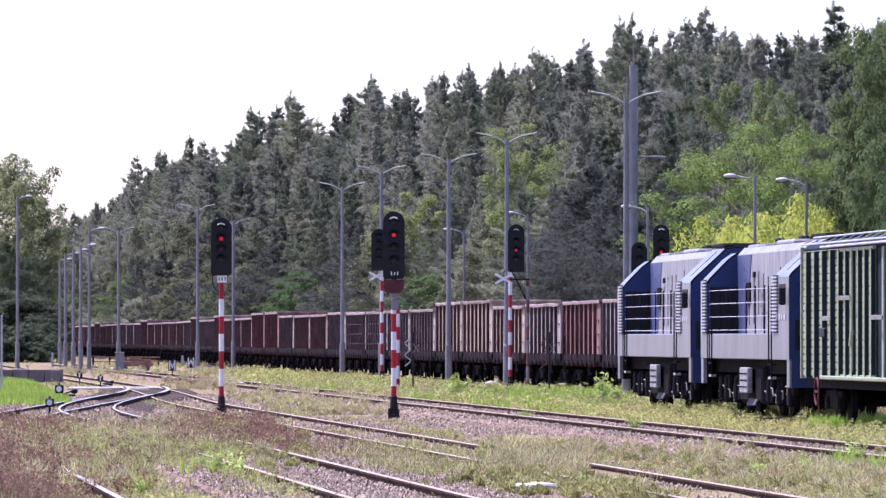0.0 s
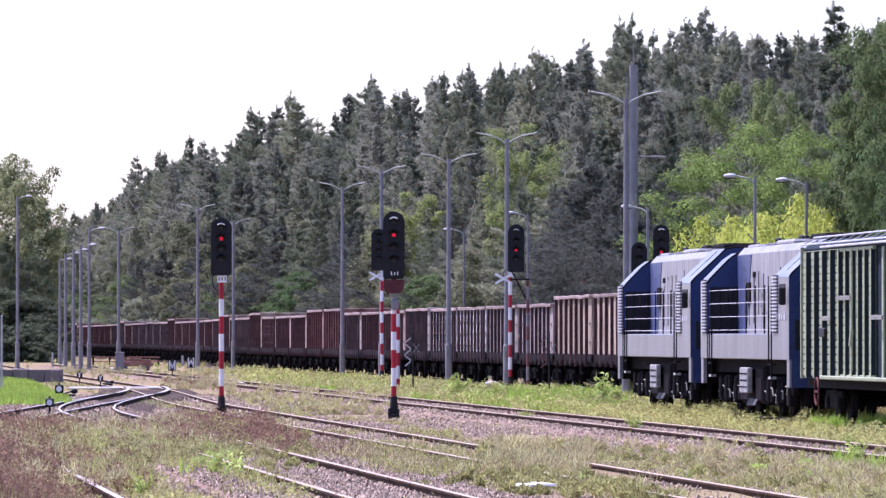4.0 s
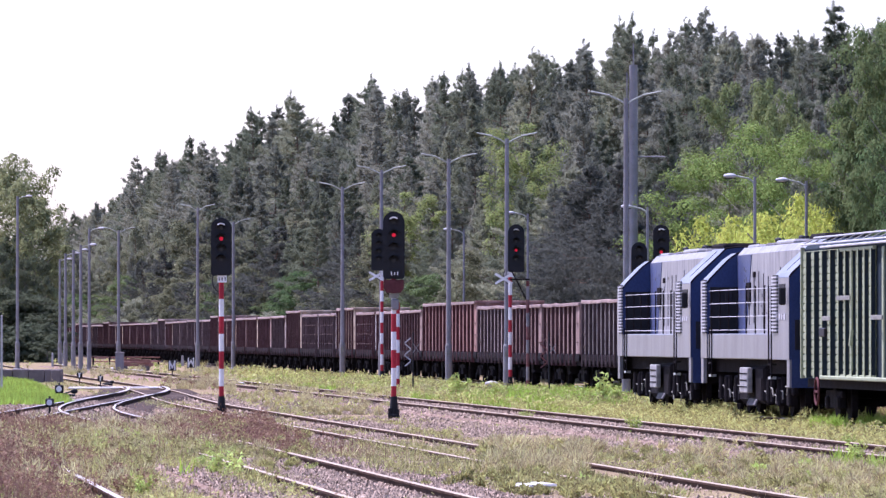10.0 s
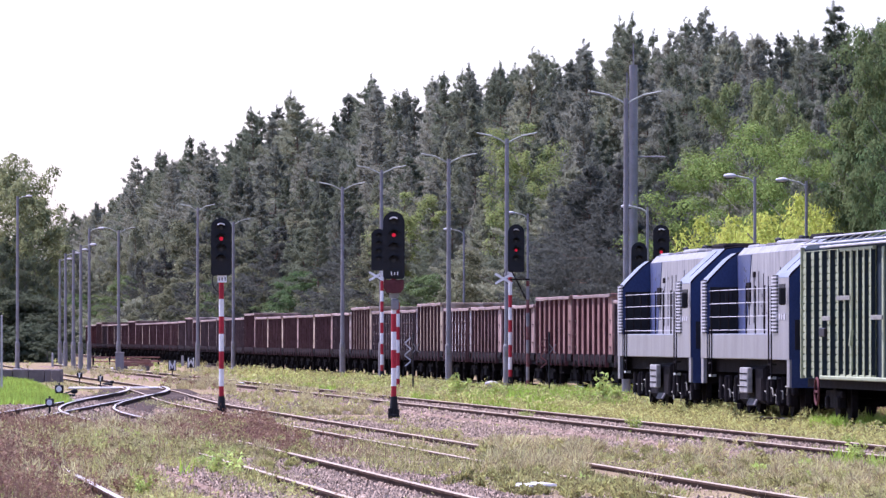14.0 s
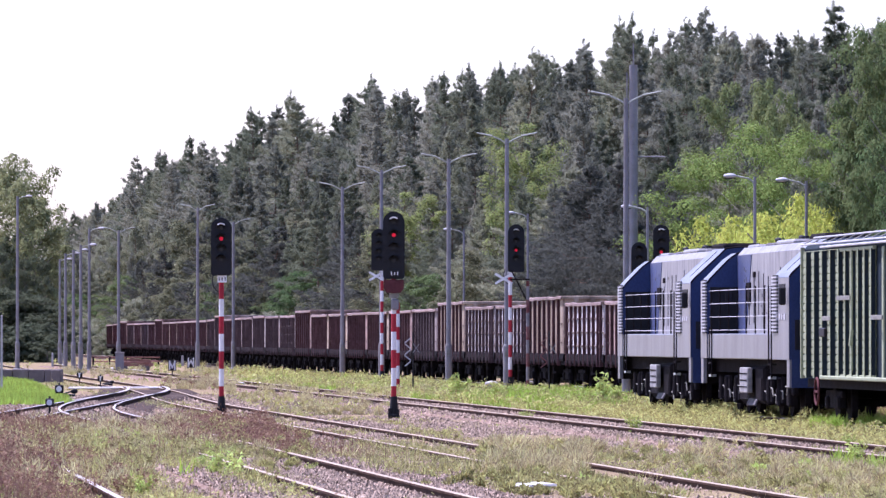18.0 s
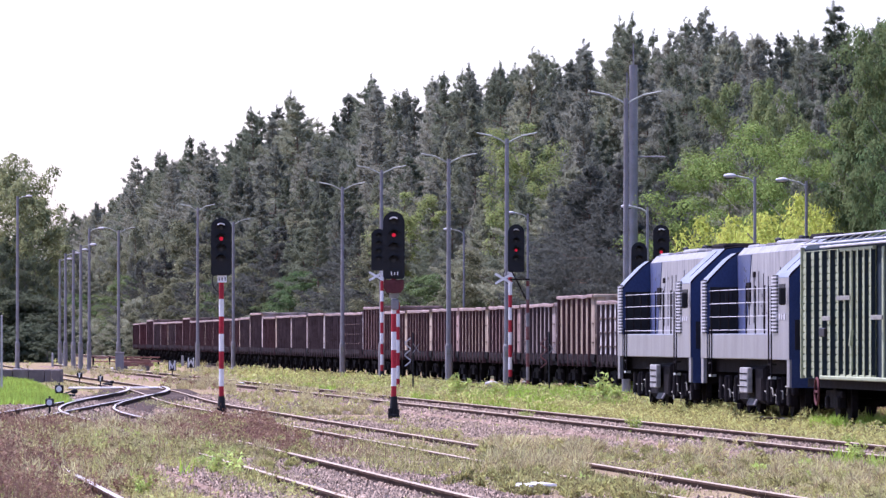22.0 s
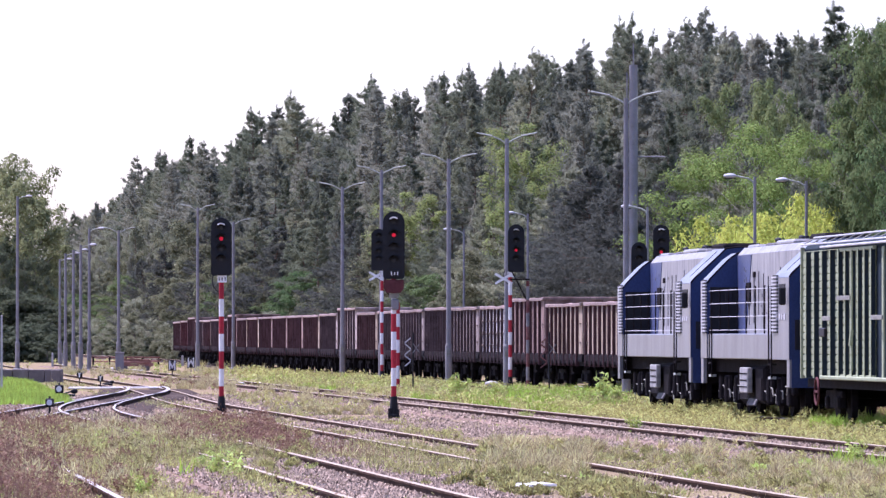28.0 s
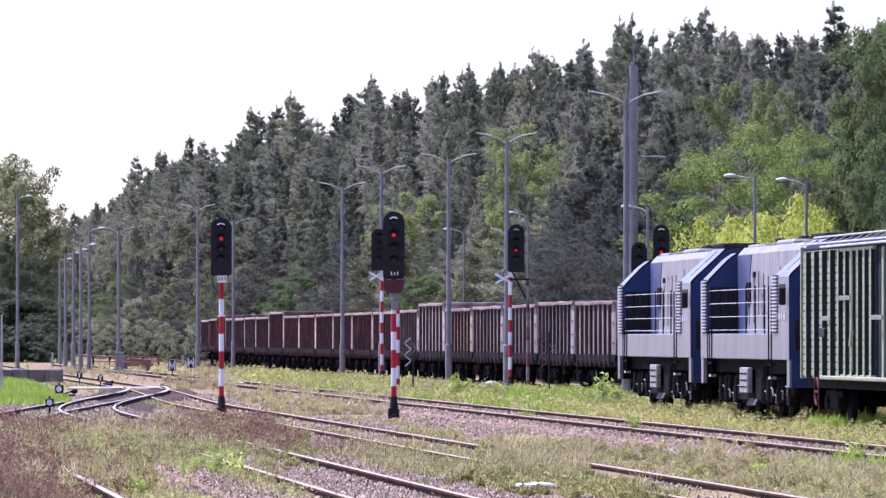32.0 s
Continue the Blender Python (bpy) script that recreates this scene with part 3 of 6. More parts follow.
    for k in range(14):
        bm = bmesh.new()
        y = h0 + 0.5 + k * (2 * hy - 1.0) / 13
        z0, z1 = rng.uniform(2.1, 2.5), rng.uniform(3.1, 3.75)
        box(bm, (-0.728, y, (z0 + z1) / 2), (0.02, 0.05, z1 - z0))
        part("door_gap", bm, M_STREAK, ho, "grimy gap between hood doors")
    for k in range(22):
        bm = bmesh.new()
        y = rng.uniform(h0 + 0.3, h1 - 0.4)
        z0 = rng.uniform(2.3, 3.7)
        box(bm, (-0.737, y, z0), (0.012, rng.uniform(0.04, 0.14), rng.uniform(0.03, 0.10)))
        part("door_hinge", bm, M_STREAK, ho)
    for y, z, w, hh in ((h1 - 2.2, 3.05, 0.75, 0.52), (h1 - 3.3, 3.5, 0.3, 0.14), (h0 + 2.2, 2.75, 0.22, 0.5)):
        bm = bmesh.new()
        box(bm, (-0.74, y, z), (0.05, w, hh), bevel=0.01)
        part("louvre", bm, M_DARK, ho)
    bm = bmesh.new()
    box(bm, (-0.1, hc - 1.2, 4.24), (0.9, 3.2, 0.14), bevel=0.05)
    part("fan_housing", bm, M_LWHITE, ho, "dusty fan housing on the roof")
    for k in range(4):
        bm = bmesh.new()
        y = h0 + 1.2 + k * (2 * hy - 2.4) / 3
        box(bm, (0, y, 4.22), (1.0, 1.9, 0.10), bevel=0.04)
        part("roof_hatch", bm, M_STREAK if k in (0, 2) else M_LWHITE, ho)
    bm = bmesh.new()
    box(bm, (0.15, h0 + 0.9, 4.30), (1.0, 2.6, 0.20), bevel=0.06)
    part("roof_cowl", bm, M_DARK, ho, "sooty black cowl on the hood roof")
    bm = bmesh.new()
    tube(bm, (0.1, hc, 4.2), (0.1, hc, 4.42), 0.12, n=10)
    part("exhaust_stack", bm, M_BLACK, ho)
    for k in (-1, 1):
        bm = bmesh.new()
        ball(bm, (-0.25, hc + k * 2.1, 4.34), 0.09, 1, 1.4, 0.8)
        part("horn", bm, M_BLACK, ho)
    # frame with pale skirt
    bm = bmesh.new()
    box(bm, (0, hc, 1.72), (2.98, 2 * hy, 0.62), bevel=0.02)
    part("frame", bm, M_LBLUE, th)
    bm = bmesh.new()
    box(bm, (0, 0, 1.25), (2.3, 2 * hl - 0.3, 0.36))
    part("underframe", bm, M_DARK, th)
    # railing
    for z in (2.12, 2.45, 2.78, 3.11):
        bm = bmesh.new()
        tube(bm, (-1.44, h0, z), (-1.44, h1, z), 0.010, n=6)
        part("railing_bar", bm, M_SLAT, th)
    for k in range(8):
        y = h0 + 0.4 + k * (2 * hy - 0.8) / 7
        bm = bmesh.new()
        tube(bm, (-1.44, y, 2.0), (-1.44, y, 3.18), 0.02, n=6)
        part("railing_post", bm, M_DARK, th)
    # tank and bogies
    bm = bmesh.new()
    box(bm, (0, 0, 0.80), (2.6, 4.4, 0.9), bevel=0.08)
    part("fuel_tank", bm, M_DARK, th)
    bm = bmesh.new()
    box(bm, (-1.43, 0.0, 0.90), (0.13, 1.45, 0.62), bevel=0.02)
    bb = part("battery_box", bm, M_BATTERY, th, "grey battery box")
    bm = bmesh.new()
    box(bm, (-1.28, -0.35, 0.44), (0.05, 1.5, 0.34), rot=Matrix.Rotation(radians(28), 3, "Y"), bevel=0.01)
    part("deflector_plate", bm, M_STREAK, th, "slanted grimy plate under the box")
    for z in (0.74, 0.90, 1.06):
        bm = bmesh.new()
        box(bm, (-1.497, 0.0, z), (0.02, 1.3, 0.03))
        part("box_slot", bm, M_DARK, bb)
    for sy in (-1, 1):
        bm = bmesh.new()
        for sx in (-1.08, 1.08):
            box(bm, (sx, sy * (hl - 4.3), 0.78), (0.14, 4.9, 0.42), bevel=0.03)
            for q in (-1.85, 0, 1.85):
                box(bm, (sx, sy * (hl - 4.3) + q, 0.52), (0.26, 0.42, 0.42), bevel=0.04)
                tube(bm, (sx - 0.12, sy * (hl - 4.3) + q + 0.55, 0.4), (sx - 0.12, sy * (hl - 4.3) + q + 0.55, 1.0), 0.09, n=8)
        b = part("bogie", bm, M_DARK, th)
        # Hangers added at guessed spots; their pale paint stands in for small highlights.
        for q in (-2.3, -1.5, -0.4, 0.35, 1.4, 2.25):
            bm = bmesh.new()
            y = sy * (hl - 4.3) + q
            zz = rng.uniform(0.45, 0.8)
            tube(bm, (-1.27, y, zz), (-1.27, y + rng.uniform(-0.2, 0.2), zz - 0.18), 0.018, n=6)
            tube(bm, (-1.27, y, zz), (-1.27, y + 0.3, zz + 0.02), 0.018, n=6)
            part("brake_hanger", bm, M_LATCH, b)
            if q in (-1.5, 0.35, 1.4):
                bm = bmesh.new()
                tube(bm, (-1.24, y + 0.5, 0.42), (-1.24, y + 0.5, 0.95), 0.12, 0.10, n=10)
                part("damper", bm, M_DARK, b)
        for q in (-1.85, 0, 1.85):
            w = share("wheelset", WHEEL_ME, b, (0, sy * (hl - 4.3) + q, 0.06))
            w.scale = (1, 1.12, 1.12)
        for q in (0, 1):
            bm = bmesh.new()
            yl = (h1 - 0.4 - 0.5 * q) if sy > 0 else (h0 + 0.4 + 0.5 * q)
            tube(bm, (-1.5, yl, 0.98), (-1.5, yl, 2.2 if sy > 0 else 3.15), 0.02, n=6)
            part("grab_rail", bm, M_DARK, th)
        bm = bmesh.new()
        yl = (h1 - 0.65) if sy > 0 else (h0 + 0.65)
        box(bm, (-1.45, yl, 0.98), (0.14, 0.42, 0.06))
        part("step", bm, M_PALEG, th)
        bm = bmesh.new()
        box(bm, (-1.45, yl, 1.3), (0.14, 0.5, 0.04))
        part("step", bm, M_DARK, th)
    # fleet lettering shown as plain bars
    for k in range(4):
        bm = bmesh.new()
        box(bm, (-1.522, -hl + 0.7 + k * 0.42, 2.42), (0.01, 0.26, 0.14))
        part("lettering_bar", bm, M_SLAT, th)
    return th


def loco_y(x, side=1.5):
    """How far along the siding the near side shows at bearing x."""
    return F * (LOCO_X0 - side) / (x - VX)


locomotive(loco_y(1222), loco_y(1093))
locomotive(loco_y(1396), loco_y(1240))


# ---- green box wagon ----
def box_wagon():
    y_far = loco_y(1413)
    ln = 15.5
    yc = y_far - ln / 2 * math.cos(radians(TURN))
    th = thing("box_wagon", (lane(LOCO_X0, yc), yc, 0), "pale green corrugated steel box wagon with sliding door", "freight wagon", "", TURN)
    hl = ln / 2
    bm = bmesh.new()
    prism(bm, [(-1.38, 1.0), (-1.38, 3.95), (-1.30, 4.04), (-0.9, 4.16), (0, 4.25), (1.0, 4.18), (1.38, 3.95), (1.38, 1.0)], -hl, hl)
    body = part("body", bm, M_GREENSHADE, th)
    # panels pressed into level ridges, posts between them
    out = []
    z = 1.06
    while z < 3.74:
        out += [(-1.392, z), (-1.415, z + 0.014), (-1.415, z + 0.139), (-1.392, z + 0.150)]
        z += 0.165
    out += [(-1.415, z + 0.02), (-1.415, 3.9), (-1.37, 3.9), (-1.37, 1.06)]
    pan, dpan = bmesh.new(), bmesh.new()
    prism(pan, out, -0.62, 0.62)
    prism(dpan, [(x - 0.02, z) for x, z in out], -0.43, 0.43)
    pan_me, dpan_me = mesh_of(pan, "panel", M_GREEN), mesh_of(dpan, "panel", M_GREEN)
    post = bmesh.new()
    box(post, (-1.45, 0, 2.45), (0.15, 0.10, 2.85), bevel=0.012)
    post_me = mesh_of(post, "post", M_GREENSHADE)
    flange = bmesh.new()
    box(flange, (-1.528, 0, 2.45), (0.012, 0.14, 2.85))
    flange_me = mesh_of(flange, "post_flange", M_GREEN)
    spots = [hl - 0.66 - 1.28 * k for k in range(5)] + [hl - 13.6 - 1.28 * k for k in range(2)]
    for y in spots:
        share("panel", pan_me, body, (0, y, 0))
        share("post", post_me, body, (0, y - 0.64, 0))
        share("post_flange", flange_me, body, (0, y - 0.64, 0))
    bm = bmesh.new()
    box(bm, (-1.42, hl - 0.02, 2.5), (0.10, 0.08, 3.0), bevel=0.01)
    part("corner_post", bm, M_GREEN, body)
    # sliding door with closer posts
    bm = bmesh.new()
    box(bm, (-1.46, hl - 8.9, 3.86), (0.08, 5.0, 0.08), bevel=0.01)
    box(bm, (-1.46, hl - 8.9, 1.08), (0.08, 5.0, 0.08), bevel=0.01)
    door = part("sliding_door", bm, M_GREEN, th)
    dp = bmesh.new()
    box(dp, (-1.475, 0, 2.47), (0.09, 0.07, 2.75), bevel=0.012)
    dp_me = mesh_of(dp, "door_post", M_GREENSHADE)
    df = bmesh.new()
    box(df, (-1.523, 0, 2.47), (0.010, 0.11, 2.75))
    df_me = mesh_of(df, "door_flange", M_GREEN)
    for k in range(5):
        share("panel", dpan_me, door, (0, hl - 6.95 - k * 0.96, 0))
        share("door_post", dp_me, door, (0, hl - 7.42 - k * 0.96, 0))
        share("door_flange", df_me, door, (0, hl - 7.42 - k * 0.96, 0))
    bm = bmesh.new()
    tube(bm, (-1.56, hl - 8.75, 1.2), (-1.56, hl - 8.75, 3.8), 0.022, n=6)
    tube(bm, (-1.56, hl - 8.75, 2.1), (-1.60, hl - 8.75, 1.75), 0.04, n=6)
    part("lock_rod", bm, M_GREEN, door, "upright lock rod of the door")
    bm = bmesh.new()
    box(bm, (-1.40, hl - 12.3, 2.45), (0.05, 0.25, 2.85), bevel=0.01)
    part("door_stop", bm, M_GREEN, body)
    for y2, z2, w2 in ((hl - 7.6, 2.80, 2.0), (hl - 5.0, 2.36, 1.2), (hl - 12.5, 2.36, 1.6)):
        bm = bmesh.new()
        box(bm, (-1.58, y2, z2), (0.03, w2, 0.10), bevel=0.008)
        part("latch_plate", bm, M_LATCH, door if w2 > 1.9 else body, "pale latch plate")
    bm = bmesh.new()
    box(bm, (-1.6, hl - 4.6, 2.05), (0.08, 0.8, 0.2), bevel=0.02)
    part("lock_box", bm, M_BLACK, body)
    bm = bmesh.new()
    box(bm, (-1.5, hl - 9.2, 3.96), (0.10, 11.0, 0.05), bevel=0.01)
    part("door_track", bm, M_SLAT, th)
    bm = bmesh.new()
    box(bm, (-1.5, hl - 9.2, 1.04), (0.12, 11.0, 0.09), bevel=0.02)
    part("door_sill", bm, M_GREEN, th)
    for x in (-1.15, -1.45):
        bm = bmesh.new()
        tube(bm, (x, -hl, 4.22 if x > -1.3 else 4.05), (x, hl, 4.22 if x > -1.3 else 4.05), 0.02, n=6)
        part("roof_rail", bm, M_SLAT, th)
    k = 0
    y = hl - 0.2
    while y > -hl:
        bm = bmesh.new()
        tube(bm, (-1.45, y, 4.05), (-1.1, y, 4.24), 0.014, n=5)
        part("roof_bracket", bm, M_LATCH, th)
        y -= 1.3
    bm = bmesh.new()
    box(bm, (0, 0, 0.9), (2.6, ln, 0.2))
    part("underframe", bm, M_DARK, th)
    for sy in (-1, 1):
        b = share("bogie", BOGIE_ME, th, (0, sy * (hl - 2.6), 0))
        for q in (-0.9, 0.9):
            share("wheelset", WHEEL_ME, b, (0, q, 0))
    bm = bmesh.new()
    yb = hl - 2.9
    n = 20
    for i in range(n):
        a0, a1 = 2 * math.pi * i / n, 2 * math.pi * (i + 1) / n
        tube(bm, (-1.5, yb + 0.3 * math.cos(a0), 0.72 + 0.3 * math.sin(a0)), (-1.5, yb + 0.3 * math.cos(a1), 0.72 + 0.3 * math.sin(a1)), 0.03, n=6)
    box(bm, (-1.5, yb, 0.72), (0.04, 0.6, 0.05))
    part("brake_wheel", bm, M_BRICKRED, th, "dark red hand brake wheel")


box_wagon()


# ---- signals ----
def hood_bm(bm, c, r):
    """The visor over a lens, towards the eye."""
    n = 9
    for i in range(n):
        a0 = math.radians(10 + 160 * i / n)
        a1 = math.radians(10 + 160 * (i + 1) / n)
        p = [Vector((c[0] + r * math.cos(a), c[1] + y, c[2] + r * math.sin(a))) for y in (0, -0.22) for a in (a0, a1)]
        vs = [bm.verts.new(v) for v in p]
        bm.faces.new((vs[0], vs[1], vs[3], vs[2]))
        ps = [bm.verts.new(v + Vector((0, 0, 0.012))) for v in p]
        bm.faces.new((ps[0], ps[2], ps[3], ps[1]))


def signal(loc, height, head_h, lit, lenses=4, head_w=0.56, foot=True, plate=False, cross=False, head_dx=0.0, first_red=True):
    th = thing("railway_signal", loc, "black railway signal showing red on a red and white mast", "railway signal", "signals of the yard")
    base = height - head_h
    band = 0.468
    k = 0
    z = 0.36
    while z < base - 0.02:
        z1 = min(z + band, base)
        bm = bmesh.new()
        tube(bm, (0, 0, z), (0, 0, z1), 0.068, n=16)
        part("mast_band", bm, M_RED if k % 2 == (0 if first_red else 1) else M_WHITE, th)
        z, k = z1, k + 1
    bm = bmesh.new()
    tube(bm, (0, 0, 0), (0, 0, 0.56), 0.125, 0.085, n=12)
    box(bm, (0, 0, 0.06), (0.3, 0.3, 0.1), bevel=0.02)
    for a in range(4):
        box(bm, (0.15 * math.cos(a * 1.57 + .78), 0.15 * math.sin(a * 1.57 + .78), 0.12), (0.08, 0.08, 0.26))
    part("foot", bm, M_BLACK, th)
    # head with round ends
    bm = bmesh.new()
    r = head_w / 2
    out = []
    for i in range(13):
        a = math.pi * i / 12
        out.append((head_dx + r * math.cos(a), height - r + r * math.sin(a)))
    out += [(head_dx - r, base + 0.06), (head_dx - r + 0.05, base), (head_dx + r - 0.05, base), (head_dx + r, base + 0.06)]
    prism(bm, out, -0.16, -0.10)
    hd = part("head", bm, M_BLACK, th, "black signal backboard")
    bm = bmesh.new()
    box(bm, (head_dx, 0.05, base + head_h * 0.5), (head_w * 0.55, 0.28, head_h * 0.86), bevel=0.03)
    part("lamp_housing", bm, M_BLACK, hd)
    step = (head_h - head_w * 0.75) / max(1, lenses)
    for i in range(lenses):
        zc = height - head_w * 0.5 - i * step
        bm = bmesh.new()
        tube(bm, (head_dx, -0.16, zc), (head_dx, -0.185, zc), 0.052, n=18)
        part("lens", bm, M_REDLIT if i == lit else M_LENS, hd, "lit red lens" if i == lit else "")
        bm = bmesh.new()
        hood_bm(bm, (head_dx, -0.16, zc), 0.13)
        part("visor", bm, M_BLACK, hd)
        # White arc added to the top visor, painted in place of a sun glint.
        if i == 0 and lit >= 0:
            bm = bmesh.new()
            for q in range(6):
                a0, a1 = math.radians(42 + 16 * q), math.radians(58 + 16 * q)
                tube(bm, (head_dx + 0.125 * math.cos(a0), -0.37, zc + 0.125 * math.sin(a0)), (head_dx + 0.125 * math.cos(a1), -0.37, zc + 0.125 * math.sin(a1)), 0.017, n=6)
            part("visor_rim", bm, M_WHITE, hd, "white arc painted as sun glint on the top visor")
    bm = bmesh.new()
    loop = [Vector((-0.2, 0.02, base + 0.1)), Vector((-0.25, 0.02, base - 0.12)), Vector((-0.22, 0.02, base - 0.3)), Vector((-0.12, 0.02, base - 0.42)), Vector((-0.05, 0.02, base - 0.44))]
    for p0, p1 in zip(loop, loop[1:]):
        tube(bm, p0, p1, 0.016, n=6)
    part("cable", bm, M_BLACK, th)
    bm = bmesh.new()
    zp = base + 0.14 if plate else base - 0.09
    yp = -0.19 if plate else -0.1
    box(bm, (0.02, yp, zp), (0.3 if plate else 0.24, 0.03, 0.2), bevel=0.01)
    pl = part("name_plate", bm, M_BLACK if plate else M_WHITE, th, "small plate with unreadable marks")
    for k in range(3):
        bm = bmesh.new()
        box(bm, (-0.06 + k * 0.08, yp - 0.018, zp), (0.024, 0.006, 0.09))
        part("marking_bar", bm, M_WHITE if plate else M_DARK, pl)
    if plate:
        bm = bmesh.new()
        prism(bm, [(-0.26, base - 0.02), (-0.26, base - 0.24), (-0.17, base - 0.36), (0.17, base - 0.36), (0.26, base - 0.24), (0.26, base - 0.02)], -0.2, 0.1)
        part("lower_plate", bm, M_BRICKRED, th, "faded dark red plate")
        bm = bmesh.new()
        tube(bm, (0, 0, base - 0.50), (0, 0, base - 0.37), 0.12, 0.13, n=14)
        part("collar", bm, M_LATCH, th, "pale collar under the plate")
        bm = bmesh.new()
        box(bm, (0.03, -0.06, base - 0.66), (0.2, 0.2, 0.28), bevel=0.03)
        part("terminal_box", bm, M_POSTFOOT, th, "small weathered cable box")
        for sx in (-1, 1):
            bm = bmesh.new()
            tube(bm, (sx * 0.2, -0.02, base - 0.02), (sx * 0.2, -0.02, base + 0.5), 0.012, n=6)
            part("bracket_rod", bm, M_LATCH, th)
    if cross:
        bm = bmesh.new()
        for a in (30, -30):
            box(bm, (-0.25, -0.12 - 0.01 * (a > 0), base - 0.25), (0.74, 0.02, 0.095), rot=Matrix.Rotation(radians(a), 3, "Y"))
        part("cross_board", bm, M_WHITE, th, "white crossed boards")
    return th


signal(at(392, 65.9, -0.2), 5.35, 1.55, 1)
signal(at(697, 68.3), 5.35, 1.75, 1, plate=True)
signal(at(676, 40, -0.1), 6.85, 1.85, -1, head_w=0.66, head_dx=-0.14, cross=True)
signal(at(903, 47, -0.1), 6.3, 1.8, 2, head_w=0.62, head_dx=0.22, cross=True)
signal(at(1131, 56), 5.1, 1.3, -1, head_w=0.5, lenses=3)
signal(at(1170, 56), 5.65, 1.3, 2, head_w=0.52, lenses=3)


def striped_post(loc, height, first_red, label, radius=0.075, paints=(M_RED, M_WHITE)):
    th = thing("striped_post", loc, label, "post", "striped posts beside the signals")
    z, k = 0.0, 0
    while z < height:
        z1 = min(z + 0.5, height)
        bm = bmesh.new()
        tube(bm, (0, 0, z), (0, 0, z1), radius, n=12)
        part("mast_band", bm, paints[0] if k % 2 == first_red else paints[1], th)
        z, k = z1, k + 1
    return th


striped_post(at(704, 46), 3.45, 0, "red and white striped post behind a signal")
sp = striped_post(at(934, 47.5), 4.2, 0, "faded red and grey post with a small platform", 0.06, (M_FADEDRED, M_POSTFOOT))
bm = bmesh.new()
box(bm, (-0.3, 0, 4.25), (0.75, 0.6, 0.06), bevel=0.01)
part("platform", bm, M_DARK, sp)
bm = bmesh.new()
tube(bm, (-0.62, 0, 4.6), (0.0, 0, 3.4), 0.025, n=6)
part("stay", bm, M_DARK, sp)


# ---- lamp posts ----
def lamp_post(loc, height, arms, radius=0.10, arm=1.0, group="lamp posts of the yard", facing=-1):
    th = thing("lamp_post", loc, "grey steel lamp post with %s" % ("two outreach arms" if arms == 2 else "a single lamp head"), "lamp post", group)
    bm = bmesh.new()
    tube(bm, (0, 0, 0), (0, 0, height), radius * 1.1, radius * 0.75, n=20)
    part("pole", bm, M_GREY, th)
    bm = bmesh.new()
    box(bm, (0, 0, 0.04), (0.5, 0.5, 0.14), bevel=0.02)
    part("base", bm, M_CONC, th)
    if radius > 0.08:
        bm = bmesh.new()
        tube(bm, (0, 0, 0), (0, 0, 1.75), radius * 1.45, radius * 1.4, n=16)
        tube(bm, (0, 0, 1.75), (0, 0, 1.85), radius * 1.4, radius * 1.05, n=16)
        sl = part("sleeve", bm, M_POSTFOOT, th, "weathered grey foot of the post")
        bm = bmesh.new()
        box(bm, (0, -radius * 1.47, 1.5), (0.15, 0.02, 0.26), bevel=0.006)
        part("plate", bm, M_LATCH, sl, "small pale plate")
    for sx in ((-1, 1) if arms == 2 else (facing,)):
        bm = bmesh.new()
        rise = 0.22 if arms == 2 else 0.05
        pts = [Vector((0, 0, height - 0.35)), Vector((sx * 0.06, 0, height - 0.16)), Vector((sx * 0.22, 0, height - 0.06)), Vector((sx * arm * 0.6, 0, height + rise * 0.5))]
        for a, b in zip(pts, pts[1:]):
            tube(bm, a, b, 0.03, n=8)
        ar = part("arm", bm, M_PALEG, th)
        bm = bmesh.new()
        if arms == 2:
            rot = Matrix.Rotation(radians(-11 * sx), 3, "Y")
            box(bm, (sx * (arm * 0.6 + 0.25), 0, height + rise * 0.5 + 0.05), (0.66, 0.22, 0.06), rot=rot, bevel=0.025)
        else:
            ball(bm, (sx * (arm * 0.6 + 0.2), 0, height + 0.03), 0.22, 1, 0.8, 0.36)
        hd = part("lamp_head", bm, M_SLAT if arms == 1 else M_PALEG, ar, smooth=arms == 1)
        bm = bmesh.new()
        box(bm, (sx * (arm * 0.6 + 0.22), 0, height + rise * 0.5 - (0.0 if arms == 2 else 0.08)), (0.4, 0.16, 0.03), bevel=0.01)
        part("diffuser", bm, M_LENS, hd)
    return th


for x, s, h in ((606, None, 9.7), (675, None, 9.95), (794, None, 9.6), (897, None, 9.75), (1108, None, 9.95)):
    s = (x - VX) / 26.7
    lamp_post(at(x, s), h, 2)
for x, s, top in ((350, 28.0, 368), (413, 27.0, 393), (210, 27.0, 408), (31, 27.4, 348), (106, 24.0, 459), (116, 26.0, 449), (130, 28.0, 443), (143, 30.0, 434), (158, 28.0, 405)):
    lamp_post(at(x, s), (HY - top) / s + EYE + 0.15, 2 if x in (350, 413, 210) else 1, arm=0.9, facing=1)
for x, s, top in ((821, 36, 407), (934, 39, 378), (1146, 47, 367), (1336, 55, 313), (1427, 54, 320)):
    lamp_post(at(x, s), (HY - top) / s + EYE + 0.15, 1, radius=0.06)


